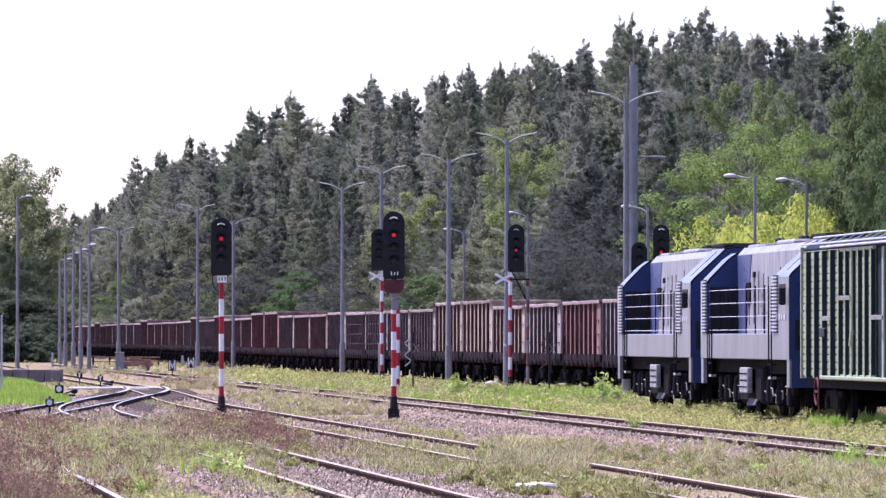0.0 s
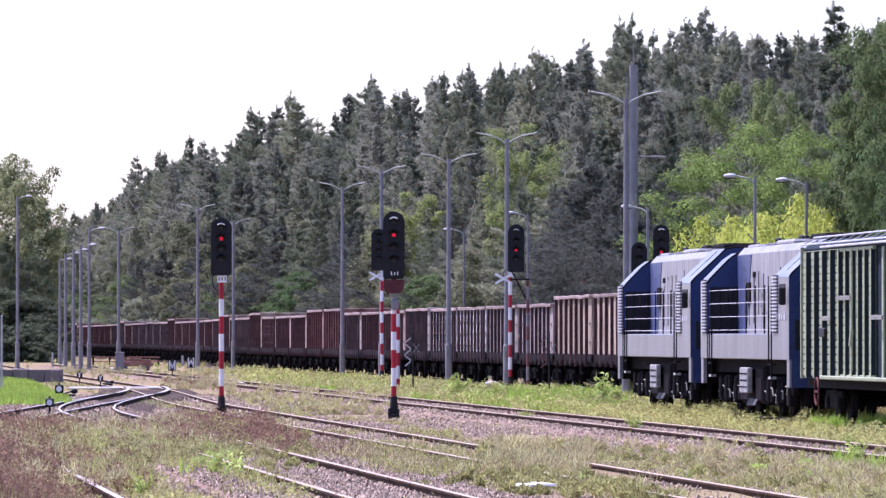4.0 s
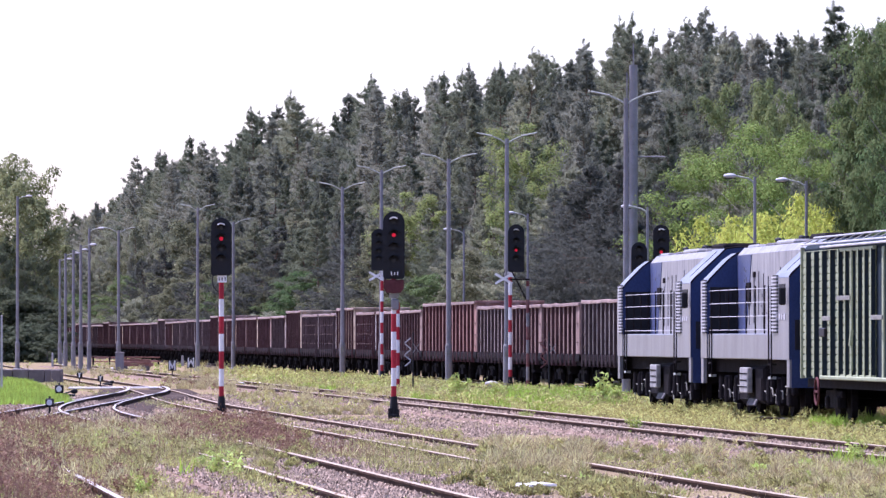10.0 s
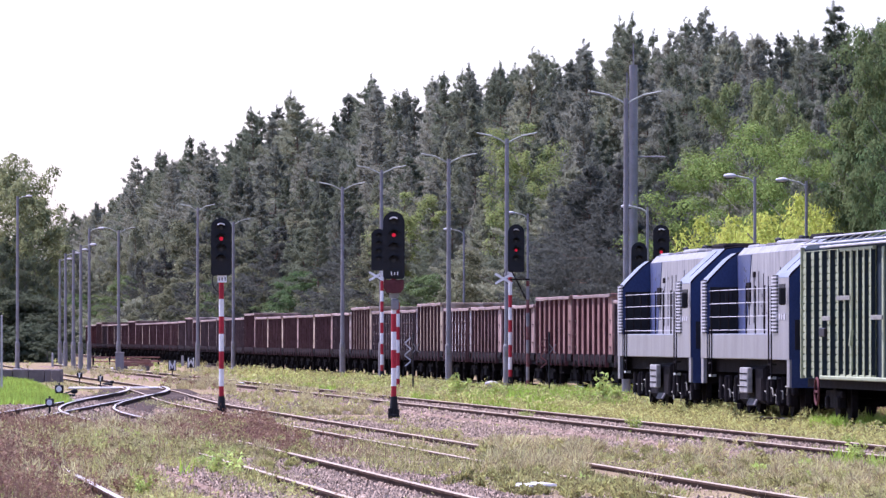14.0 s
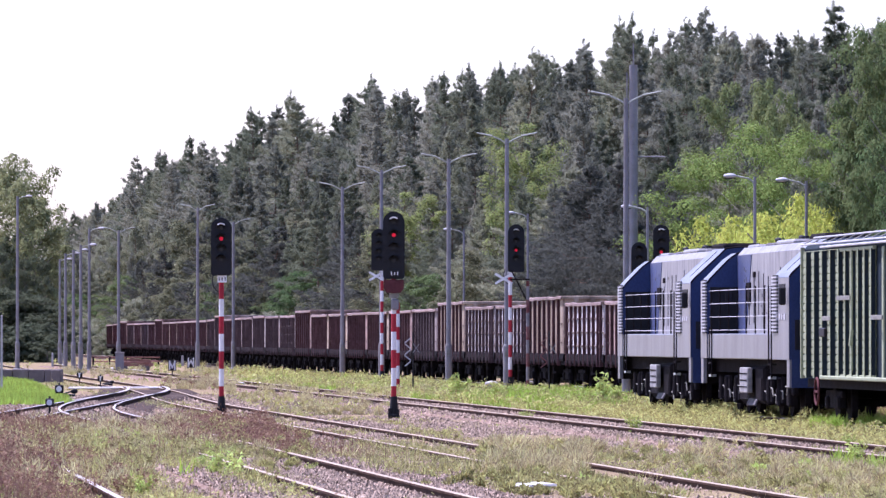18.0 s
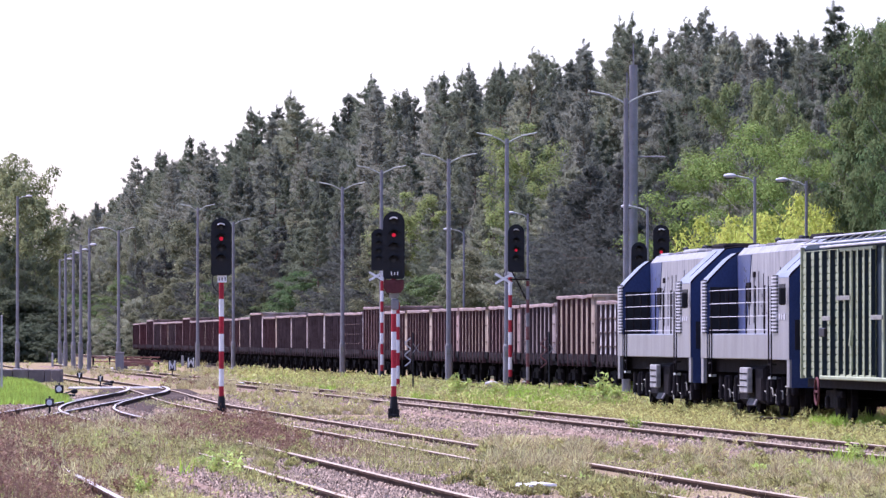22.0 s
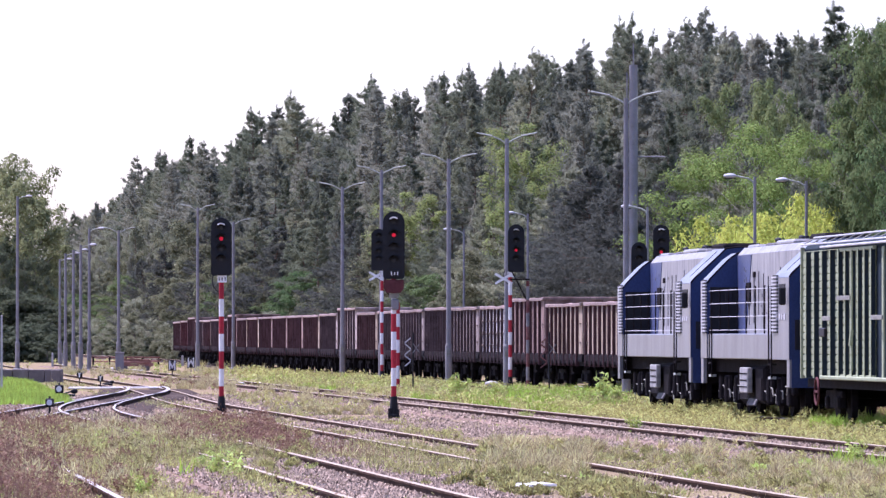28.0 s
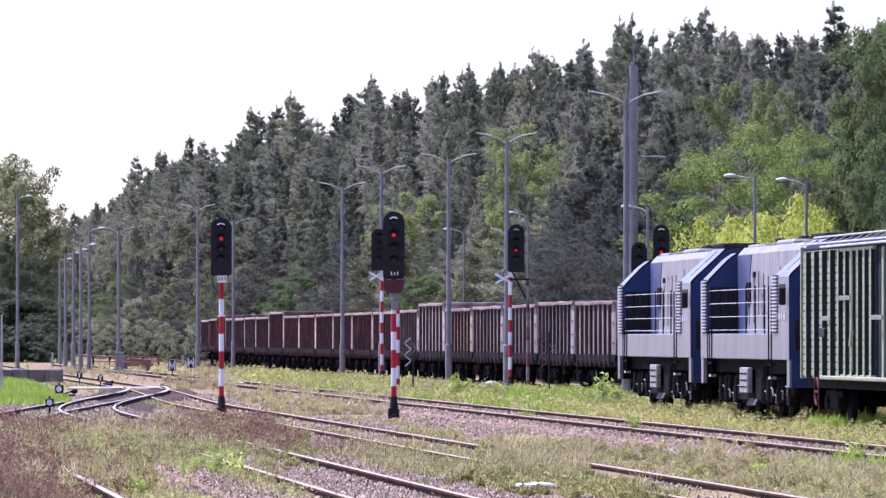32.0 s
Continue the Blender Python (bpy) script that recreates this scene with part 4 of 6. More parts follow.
def radio_mast():
    s = 45.0
    top = (HY - 115) / s + EYE + 0.15
    th = thing("radio_mast", at(1121, s), "thick grey concrete radio mast with thin whip aerials", "mast")
    bm = bmesh.new()
    tube(bm, (0, 0, 0), (0, 0, top), 0.185, 0.16, n=24)
    part("column", bm, M_GREY, th)
    bm = bmesh.new()
    tube(bm, (0, 0, top), (0, 0, top + 0.85), 0.025, n=6)
    part("aerial", bm, M_GREY, th)
    bm = bmesh.new()
    tube(bm, (-0.25, 0, top * 0.4), (-0.25, 0, top - 0.3), 0.03, n=6)
    part("cable", bm, M_GREY, th)
    bm = bmesh.new()
    tube(bm, (-0.1, 0, (HY - 271) / s + EYE), (1.25, 0, (HY - 271) / s + EYE), 0.03, n=6)
    part("side_arm", bm, M_GREY, th)


radio_mast()


# ---- trees ----
def rand_dirs(n):
    v = nrg.normal(size=(n, 3))
    return v / np.linalg.norm(v, axis=1, keepdims=True)


def tufts(centres, size, per, flat=1.0, norms=None, jitter=0.6):
    """Leaves scattered round each centre, lying along the pad's surface where that is given."""
    n = len(centres)
    c = np.repeat(centres, per, axis=0)
    sz = np.repeat(np.broadcast_to(size, (n,)), per)
    c = c + rand_dirs(n * per) * (sz * nrg.uniform(0.1, 0.9, n * per))[:, None] * np.array([1, 1, flat])
    if norms is None:
        a = rand_dirs(n * per) * (sz * 0.42)[:, None]
        b = rand_dirs(n * per) * (sz * 0.26)[:, None]
        return np.stack([c - a - b * .5, c + a, c + b], axis=1)
    return lying(c, np.repeat(norms, per, axis=0), sz * 0.75, sz * 0.55, jitter)


def unit(v):
    return v / np.maximum(1e-6, np.linalg.norm(v, axis=1, keepdims=True))


def lying(c, nrm, length, width, jitter):
    """Small triangles at c whose faces look along nrm, more or less."""
    m = unit(nrm + rand_dirs(len(c)) * jitter)
    a = unit(np.cross(m, rand_dirs(len(c))))
    b = np.cross(m, a) * (width * 0.5)[:, None]
    a = a * length[:, None]
    return np.stack([c - a * 0.5 - b, c - a * 0.5 + b, c + a * 0.5], axis=1)


def brushes(c, d, length, width, per):
    """Bunches of thin needles that stand out round the twig's direction d at each place c."""
    n = len(c)
    q = np.repeat(c, per, axis=0) + rand_dirs(n * per) * np.repeat(length, per)[:, None] * 0.3
    m = unit(np.repeat(d, per, axis=0) * 0.55 + rand_dirs(n * per))
    ln = np.repeat(length, per) * nrg.uniform(0.7, 1.25, n * per)
    w = unit(np.cross(m, rand_dirs(n * per))) * (np.repeat(width, per) * 0.5)[:, None]
    return np.stack([q - w, q + w, q + m * ln[:, None]], axis=1)


def pine_meshes(seed, h, crown_from, width, conical=False, gaps=0.25, per=10, needle=0.22):
    """A tapered trunk with whorls of boughs; each bough fans into twigs that end in brushes of needles."""
    r = np.random.default_rng(seed)
    bm = bmesh.new()
    lean = r.normal(0, 0.35, 2)
    bend = r.normal(0, 0.25, 2)

    def axis(z):
        q = z / h
        return Vector((lean[0] * q + bend[0] * math.sin(q * 5), lean[1] * q + bend[1] * math.sin(q * 4), z))
    zs = [h * k / 8 for k in range(9)]
    for k in range(8):
        tube(bm, axis(zs[k]), axis(zs[k + 1]), 0.2 * (1 - k / 8.3), 0.2 * (1 - (k + 1) / 8.3), n=7)
    cents, dirs, sizes = [], [], []
    z = h * crown_from
    while z < h - 0.25:
        q = (z - h * crown_from) / (h * (1 - crown_from))
        if conical:
            reach = width * (1.0 - q) ** 0.85 + 0.12
        else:
            reach = width * (0.8 + 0.3 * math.sin(3 * q + 0.3)) * min(1.0, 1.5 * (1 - q) ** 0.8) + 0.14
        nb = int(r.integers(3, 6)) if q < 0.85 else 3
        turn0 = r.uniform(0, 6.28)
        for k in range(nb):
            if r.random() < gaps:
                continue
            az = turn0 + 6.28 * k / nb + r.normal(0, 0.3)
            ln = max(0.22, reach * r.uniform(0.45, 1.3))
            rise = (-0.25 + 0.5 * q) if conical else (-0.1 + 0.85 * q * q + r.normal(0, 0.16))
            d = Vector((math.cos(az), math.sin(az), rise)).normalized()
            base = axis(z + r.uniform(-0.15, 0.15))
            mid = base + d * ln * 0.6 - Vector((0, 0, 0.06 * ln))
            tip = base + d * ln + Vector((0, 0, 0.10 * ln))
            tube(bm, base, mid, 0.045 * (1.25 - q), 0.025 * (1.25 - q), n=3)
            tube(bm, mid, tip, 0.025 * (1.25 - q), 0.008, n=3)
            side = Vector((-d.y, d.x, 0)).normalized()
            nt = int(4 + ln * 7)
            for j in range(nt):
                f = 0.2 + 0.8 * ((j + r.random()) / nt) ** 0.7
                p0 = base.lerp(mid, f / 0.6) if f < 0.6 else mid.lerp(tip, (f - 0.6) / 0.4)
                sd = (1 if j % 2 else -1) * r.uniform(0.35, 1.0)
                td = (d * r.uniform(0.5, 1.0) + side * sd + Vector((0, 0, r.uniform(-0.45, 0.5)))).normalized()
                tl = ln * 0.34 * (1.15 - 0.75 * f) + r.uniform(0.04, 0.2)
                for g in (0.3, 0.65, 1.0):
                    cents.append(p0 + td * tl * g + Vector((0, 0, r.normal(0, 0.05))))
                    dirs.append(td + Vector((0, 0, 0.45)))
                    sizes.append(needle * r.uniform(0.75, 1.2) * (1.1 - 0.35 * q))
        z += r.uniform(0.3, 0.62) * (1.0 - 0.45 * q)
    top = axis(h)
    for k in range(10):
        cents.append(top + Vector((r.normal(0, .03), r.normal(0, .03), 0.25 - 0.10 * k)))
        dirs.append(Vector((r.normal(0, .4), r.normal(0, .4), 1)))
        sizes.append(needle * 0.9)
    c = np.array([tuple(v) for v in cents])
    sizes = np.array(sizes)
    t = brushes(c, unit(np.array([tuple(v) for v in dirs])), sizes, sizes * 0.24, per)
    return mesh_of(bm, "trunk", M_BARK), t


PINES = []
for k in range(10):
    tr, t = pine_meshes(20 + k, 20.0, (0.30, 0.40, 0.46, 0.34, 0.22, 0.42, 0.36, 0.28, 0.14, 0.5)[k], (2.2, 1.9, 2.3, 2.6, 2.0, 1.8, 2.4, 1.7, 2.6, 2.1)[k], gaps=(0.15, 0.25, 0.25, 0.15, 0.1, 0.3, 0.15, 0.2, 0.1, 0.3)[k])
    PINES.append((tr, tri_mesh("crown", t, M_PINE if k % 2 else M_PINE2)))
tr, t = pine_meshes(99, 20.0, 0.1, 2.6, True, 0.1)
SPRUCE = (tr, tri_mesh("crown", t, M_PINE))
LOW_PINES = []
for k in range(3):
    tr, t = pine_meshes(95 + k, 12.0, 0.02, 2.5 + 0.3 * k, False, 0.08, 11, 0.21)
    LOW_PINES.append((tr, tri_mesh("crown", t, (M_SHADENEEDLE, M_PINE, M_SHADENEEDLE)[k])))


def broad_meshes(seed, h, width, trunk, leaf, material, leaves=9, shelves=150, low=False, airy=0.0, foot=0.18):
    """A forked tree whose limbs carry flat, drooping shelves of small leaves."""
    r = np.random.default_rng(seed)
    bm = bmesh.new()
    tube(bm, (0, 0, 0), (0, 0, h * 0.4), trunk, trunk * 0.75, n=8)
    pads = []
    limbs = max(8, shelves // 6)
    for k in range(limbs):
        az = k * 2.4 + r.normal(0, 0.15)
        q = (k + r.random()) / limbs
        z1 = h * ((0.04 if low else foot) + (0.96 - max(foot, 0.18)) * q)
        ln = width * (0.5 + 0.55 * math.sin(math.pi * min(1, 0.18 + 0.72 * q))) * r.uniform(0.7, 1.1)
        fork = Vector((0, 0, max(0.05, z1 - ln * 0.55)))
        end = Vector((math.cos(az) * ln, math.sin(az) * ln, z1))
        tube(bm, fork, end, trunk * 0.32 * (1.2 - q), 0.012, n=4)
        for j in range(6):
            f = 0.35 + 0.65 * (j + r.random()) / 6
            c = fork.lerp(end, f) + Vector((r.normal(0, 0.14), r.normal(0, 0.14), r.normal(0, 0.05))) * width * 0.7
            pads.append((c, width * r.uniform(0.10, 0.20), az))
    for k in range(limbs // 3):
        c = Vector((r.normal(0, .18) * width, r.normal(0, .18) * width, h * r.uniform(0.82, 0.97)))
        pads.append((c, width * r.uniform(0.10, 0.17), r.uniform(0, 6.28)))
    n = len(pads)
    per = int(leaves * 14)
    pc = np.repeat(np.array([tuple(p[0]) for p in pads]), per, axis=0)
    pr = np.repeat(np.array([p[1] for p in pads]), per)
    pa = np.repeat(np.array([p[2] for p in pads]), per)
    rad = np.sqrt(r.uniform(0, 1, n * per)) * (1 + 0.25 * r.normal(0, 1, n * per))
    ang = r.uniform(0, 2 * np.pi, n * per)
    ox, oy = rad * np.cos(ang) * 1.25, rad * np.sin(ang) * 0.9
    off = np.stack([ox * np.cos(pa) - oy * np.sin(pa), ox * np.sin(pa) + oy * np.cos(pa), 0.16 * r.normal(0, 1, n * per) - 0.30 * rad * rad + 0.1], 1) * pr[:, None]
    off[:, 2] -= airy * pr * np.abs(r.normal(0, 1, n * per))
    nrm = unit(np.stack([off[:, 0], off[:, 1], 0.9 * pr], 1))
    sz = leaf * r.uniform(0.7, 1.5, n * per)
    t = lying(pc + off, nrm, sz, sz * 0.6, 0.4)
    return mesh_of(bm, "trunk", M_BARKG), tri_mesh("crown", t, material)


def plant_tree(name, meshes, loc, sc, label, group, wide=1.0):
    ob = new(name)
    ob.matrix_basis = Matrix.Translation(loc) @ Matrix.Rotation(rng.uniform(0, 6.28), 4, "Z") @ Matrix.Diagonal((sc * wide, sc * wide, sc, 1))
    tagged(ob, label, "tree", group)
    share("trunk", meshes[0], ob, (0, 0, 0))
    share("crown", meshes[1], ob, (0, 0, 0))
    return ob


SKYLINE = [(-60, 440), (60, 440), (118, 385), (171, 352), (214, 334), (254, 292), (296, 270), (330, 258), (390, 245), (453, 200), (515, 178), (560, 202), (605, 204), (663, 150), (731, 154), (796, 134), (872, 112), (932, 92), (1012, 104), (1040, 84), (1121, 40), (1168, 66), (1231, 35), (1315, 66), (1400, 55), (1456, 52), (1640, 30)]
# single tops that stand out of the forest's outline: bearing, height of the top, slim or full
TOPS = [(1288, 58, 1), (1378, 50, 1), (234, 318, 0), (270, 274, 1), (296, 266, 0), (328, 236, 0), (1442, 58, 1), (390, 246, 1), (419, 220, 1), (453, 183, 0), (490, 205, 1), (515, 156, 0), (532, 168, 1), (585, 194, 0), (625, 160, 1), (659, 123, 0), (683, 146, 1), (711, 155, 0), (762, 158, 1), (796, 120, 0), (819, 116, 0), (851, 132, 0), (884, 102, 0), (932, 77, 0), (1000, 98, 1), (1042, 80, 1), (1087, 22, 0), (1121, 14, 0), (1153, 42, 1), (1198, 24, 0), (1231, 7, 1), (1352, 51, 1), (1410, 58, 0)]


def skyline(x):
    return float(np.interp(x, [a for a, _ in SKYLINE], [b for _, b in SKYLINE]))


def forest():
    word = "tall grey-green pine with an uneven crown"
    group = "pines of the forest behind the tracks"
    rows = [(39, 36, 0.60, 0), (43, 34, 0.74, 12), (48, 30, 0.88, 5), (54, 26, 0.97, 15), (62, 26, 1.0, 0)]
    for x0, step, part_h, shift in rows:
        x = -60.0 + shift
        while x < 1640:
            s = (x - VX) / (x0 + rng.uniform(-2.5, 2.5))
            top = skyline(x) + (rng.uniform(0, 34) - 0.5 * s if x0 > 50 else rng.uniform(0, 30) - 0.4 * s)
            z_top = ((HY - top) / s) * (part_h + (rng.uniform(-0.02, 0.01) if x0 > 50 else rng.uniform(-0.10, 0.02))) + EYE
            plant_tree("pine_tree", PINES[rng.randrange(10)], at(x, s, -0.25), max(0.4, z_top / 20.0), word, group, wide=rng.uniform(0.82, 1.15) * (24 / s) ** 0.2)
            x += step * rng.uniform(0.65, 1.35) * (0.75 if x < 420 else 1.0)
    # the forest runs on as a low far edge
    for k in range(27):
        x = 98 + k * 8.2
        s = (x - VX) / 47
        top = float(np.interp(x, (98, 120, 171, 234, 320), (404, 384, 356, 320, 272))) + rng.uniform(-8, 14)
        plant_tree("pine_tree", PINES[rng.randrange(10)], at(x, s, -0.25), ((HY - top) / s + EYE) / 20.2, word, group, wide=0.9)
    for x, top, full in TOPS:
        s = (x - VX) / 52
        k = (8, 3, 6, 0)[rng.randrange(4)] if full else (1, 5, 7, 9)[rng.randrange(4)]
        plant_tree("pine_tree", PINES[k], at(x, s, -0.25), ((HY - top) / s + EYE) / 20.3, "tall grey-green pine standing above its neighbours", group, wide=(1.05 if full else 0.85) * (24 / s) ** 0.2)
    s = (1487 - VX) / 50
    plant_tree("spruce_tree", SPRUCE, at(1487, s, -0.25), ((HY + 4) / s + EYE) / 20.2, "dark pointed spruce above the broad-leaved trees", "", wide=1.3)


forest()
# young conifers, branched to the ground; most needles are darkened for the forest's shade
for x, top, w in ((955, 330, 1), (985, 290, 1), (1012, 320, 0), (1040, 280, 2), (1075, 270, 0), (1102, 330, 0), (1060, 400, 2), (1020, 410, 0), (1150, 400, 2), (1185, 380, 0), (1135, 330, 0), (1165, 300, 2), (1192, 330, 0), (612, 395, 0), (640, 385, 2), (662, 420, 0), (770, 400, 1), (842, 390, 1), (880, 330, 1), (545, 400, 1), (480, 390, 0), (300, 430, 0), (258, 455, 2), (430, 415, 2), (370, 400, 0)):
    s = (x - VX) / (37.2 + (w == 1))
    plant_tree("young_pine_tree", LOW_PINES[w], at(x, s, -0.25), ((HY - top) / s + EYE) / 12.2, "young conifer branched to the ground, most coloured for forest shade", "young conifers at the forest edge", wide=1.15)
BROADS = [broad_meshes(60 + k, 9.0, 3.4, 0.16, 0.13, (M_BROAD, M_LIGHT, M_BROAD)[k], 11, 150) for k in range(3)]
ROBINIA = broad_meshes(66, 9.0, 4.6, 0.16, 0.095, M_LIGHT, 24, 92, airy=0.0)
YELLOWS = [broad_meshes(70 + k, 3.2, 2.6, 0.05, 0.09, M_YELLOW, 12, 110, True, 0.5) for k in range(2)]
SHRUBS = [broad_meshes(90 + k, 3.0, 1.6, 0.06, 0.14, (M_SHADELEAF, M_OLIVE)[k], 9, 60, True, 0.4) for k in range(2)]
SHADE_TREE = broad_meshes(88, 9.0, 3.0, 0.14, 0.14, M_SHADELEAF, 10, 110, airy=0.5)
WILLOW = broad_meshes(83, 9.0, 2.8, 0.14, 0.13, M_SILVER, 10, 110, airy=0.9)
OLIVE = broad_meshes(80, 9.0, 2.8, 0.14, 0.14, M_OLIVE, 10, 110, airy=0.6)
LEAFY = broad_meshes(84, 9.0, 3.0, 0.14, 0.16, M_BIRCH, 9, 100, airy=0.6)
POPLAR = broad_meshes(85, 9.0, 2.8, 0.14, 0.13, M_FRESH, 11, 100, airy=0.6)
BIRCH = broad_meshes(86, 12.0, 2.2, 0.11, 0.11, M_LEMON, 13, 84, airy=1.6, foot=0.52)
for k in range(18):
    x = 105 + k * 27 + rng.uniform(-8, 8)
    s = (x - VX) / 34.5
    plant_tree("pale_shrub", WILLOW, at(x, s, -0.25), rng.uniform(0.30, 0.52) * (1.5 if x < 240 else 1.0), "grey-green shrub behind the passing train, paled for haze", "pale shrubs along the line", wide=1.1)
# young broad-leaved growth along the forest's foot
for k in range(60):
    x = -40 + k * 20 + rng.uniform(-10, 10)
    if x > 880 or (x > 560 and k % 2):
        continue
    s = (x - VX) / (36.5 + rng.uniform(-1.5, 1.5))
    kind = rng.choice((0, 3, 3, 3))
    plant_tree("young_tree", OLIVE if kind == 3 else BROADS[kind], at(x, s, -0.25), rng.uniform(0.45, 0.9) * (1.2 if x < 500 else 1), "young broad-leaved tree at the forest edge", "young trees at the forest edge", wide=1.1)
for x, top, w in ((926, 188, 0.9), (735, 318, 1.2), (700, 345, 0.9), (345, 375, 1.0), (225, 430, 0.9), (405, 400, 1.0), (690, 405, 1.0), (870, 420, 0.9), (1285, 118, 0.5), (1345, 110, 0.5), (1395, 130, 0.5)):
    s = (x - VX) / (38.5 if x < 1200 else 44)
    plant_tree("birch_tree", POPLAR if x > 1200 else BIRCH if x > 900 or x == 735 else OLIVE, at(x, s, -0.25), ((HY - top) / s + EYE) / (12.0 if x in (926, 735) else 9.0), "light green broad-leaved tree among the pines" if x > 1200 else "light yellowish-green birch among the pines", "birches at the forest edge", wide=w)
for x, top, w, far in ((1318, 190, 0.85, 36.5), (1258, 262, 0.6, 36.2), (1405, 232, 0.75, 37.5), (1455, 180, 0.7, 39.5)):
    s = (x - VX) / far
    plant_tree("broad_leaved_tree", ROBINIA, at(x, s, -0.25), ((HY - top) / s + EYE) / 9.0, "light green feathery broad-leaved tree in the sun", "broad-leaved trees behind the locomotives", wide=w)
for x, top in ((1566, 8), (1605, -6), (1655, -15), (1556, 75), (1590, 120), (1542, 155), (1532, 235), (1520, 305), (1560, 200)):
    s = (x - VX) / (35.4 if x > 1540 else 35.9)
    plant_tree("broad_leaved_tree", BROADS[2 if top % 2 else 0], at(x, s, -0.25), ((HY - top) / s + EYE) / 9.0, "dense dark green broad-leaved tree", "broad-leaved trees behind the locomotives", wide=0.45)
for x, top in ((1225, 402), (1245, 385), (1272, 352), (1298, 350), (1325, 356), (1352, 345), (1385, 328), (1420, 322), (1452, 310), (1478, 332), (1330, 380), (1400, 370)):
    s = (x - VX) / 34.2
    plant_tree("yellow_green_bush", YELLOWS[int(x) % 2], at(x, s, -0.25), ((HY - top) / s + EYE) / 3.3, "bright yellow-green bush in full sun", "yellow-green bushes", wide=0.55)
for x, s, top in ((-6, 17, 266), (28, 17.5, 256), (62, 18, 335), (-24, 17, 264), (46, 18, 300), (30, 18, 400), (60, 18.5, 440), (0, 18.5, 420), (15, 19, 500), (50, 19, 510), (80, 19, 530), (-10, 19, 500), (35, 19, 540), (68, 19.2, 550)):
    plant_tree("broad_leaved_tree", LEAFY if top < 360 else SHADE_TREE, at(x, s, -0.25), ((HY - top) / s + EYE) / 9.0, "pale leafy tree beside the yard" if top < 360 else "leafy tree beside the yard, leaves coloured for shade" if top < 450 else "bush beside the yard, leaves coloured for shade", "trees on the yard's far side", wide=0.7 if top < 450 else 1.8)

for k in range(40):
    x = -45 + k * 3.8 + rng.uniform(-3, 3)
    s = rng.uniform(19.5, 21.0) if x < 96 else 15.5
    plant_tree("shade_shrub", SHRUBS[0], at(x, s, -0.25), rng.uniform(0.7, 1.25), "dense shrub under the trees, leaves coloured for shade", "shrubs under the trees", wide=1.3)
for k in range(34):
    x = 100 + k * 11 + rng.uniform(-4, 4)
    s = (x - VX) / (35.5 + rng.uniform(-1, 1))
    plant_tree("leafy_shrub", SHRUBS[1 if rng.random() < 0.6 else 0], at(x, s, -0.25), rng.uniform(0.7, 1.4), "leafy shrub at the forest's foot", "shrubs at the forest edge", wide=1.2)


# ---- motion of the train ----
def motions():
    for th, u0 in WAGONS:
        rows = []
        for t in [0, 2, 4, 6, 8, 10, 12, 14, 16, 18, 20, 22, 24, 26, 28, 30, 32]:
            u = u0 - travelled(t)
            x, y = on_line(u)
            xa, ya = on_line(u - 4.2)
            xb, yb = on_line(u + 4.2)
            rows.append((t, pose(x, y, 0, 0, 0, math.degrees(math.atan2(yb - ya, xb - xa)) - 90)))
        walk(th, rows)



# ---- plants and stones on the ground ----
def vnoise(x, y, seed):
    """Smooth noise in 0..1 on arrays."""
    x, y = np.asarray(x, float) + seed * 17.3, np.asarray(y, float) - seed * 9.1
    xi, yi = np.floor(x), np.floor(y)
    fx, fy = x - xi, y - yi
    fx, fy = fx * fx * (3 - 2 * fx), fy * fy * (3 - 2 * fy)

    def h(a, b):
        v = np.sin(a * 127.1 + b * 311.7 + seed * 74.7) * 43758.5453
        return v - np.floor(v)
    return (h(xi, yi) * (1 - fx) + h(xi + 1, yi) * fx) * (1 - fy) + (h(xi, yi + 1) * (1 - fx) + h(xi + 1, yi + 1) * fx) * fy


def field(y0, y1, density):
    """Points strewn over the ground from y0 to y1, so many to the square metre: x, y, lane."""
    n = int((y1 - y0) * (0.0635 * (y0 + y1) + 4) * density)
    y = nrg.uniform(y0, y1, n)
    x = nrg.uniform(-1, 1, n) * (0.0635 * y + 1.5)
    return x, y, x + SLOPE * y


BEDS = (2.95, 7.25, 11.65, 18.35, 24.1, 29.6)


def surface(x, y, u):
    z = np.full(len(x), -0.2)
    for b in BEDS[1:]:
        z = np.where(np.abs(u - b) < 1.8, -0.195 if b == 11.65 else -0.13, z)
    return z


def in_band(u, a, b, soft=0.5):
    return np.clip((u - a) / soft, 0, 1) * np.clip((b - u) / soft, 0, 1)


def blades(x, y, z, per, height, width, lean):
    n = len(x)
    base = np.stack([x, y, z], 1)
    base = np.repeat(base, per, 0) + nrg.normal(0, 0.06, (n * per, 3)) * np.array([1, 1, 0])
    hh = np.repeat(np.broadcast_to(height, (n,)), per) * nrg.uniform(0.45, 1.15, n * per)
    az = nrg.uniform(0, 2 * np.pi, n * per)
    ln = np.abs(nrg.normal(0, lean, n * per)) * hh
    tip = base + np.stack([np.cos(az) * ln, np.sin(az) * ln, hh], 1)
    w = width * nrg.uniform(0.6, 1.4, n * per)
    a2 = nrg.uniform(0, np.pi, n * per)
    side = np.stack([np.cos(a2) * w, np.sin(a2) * w * 0.6, np.zeros(n * per)], 1)
    return np.stack([base - side, base + side, tip], 1)


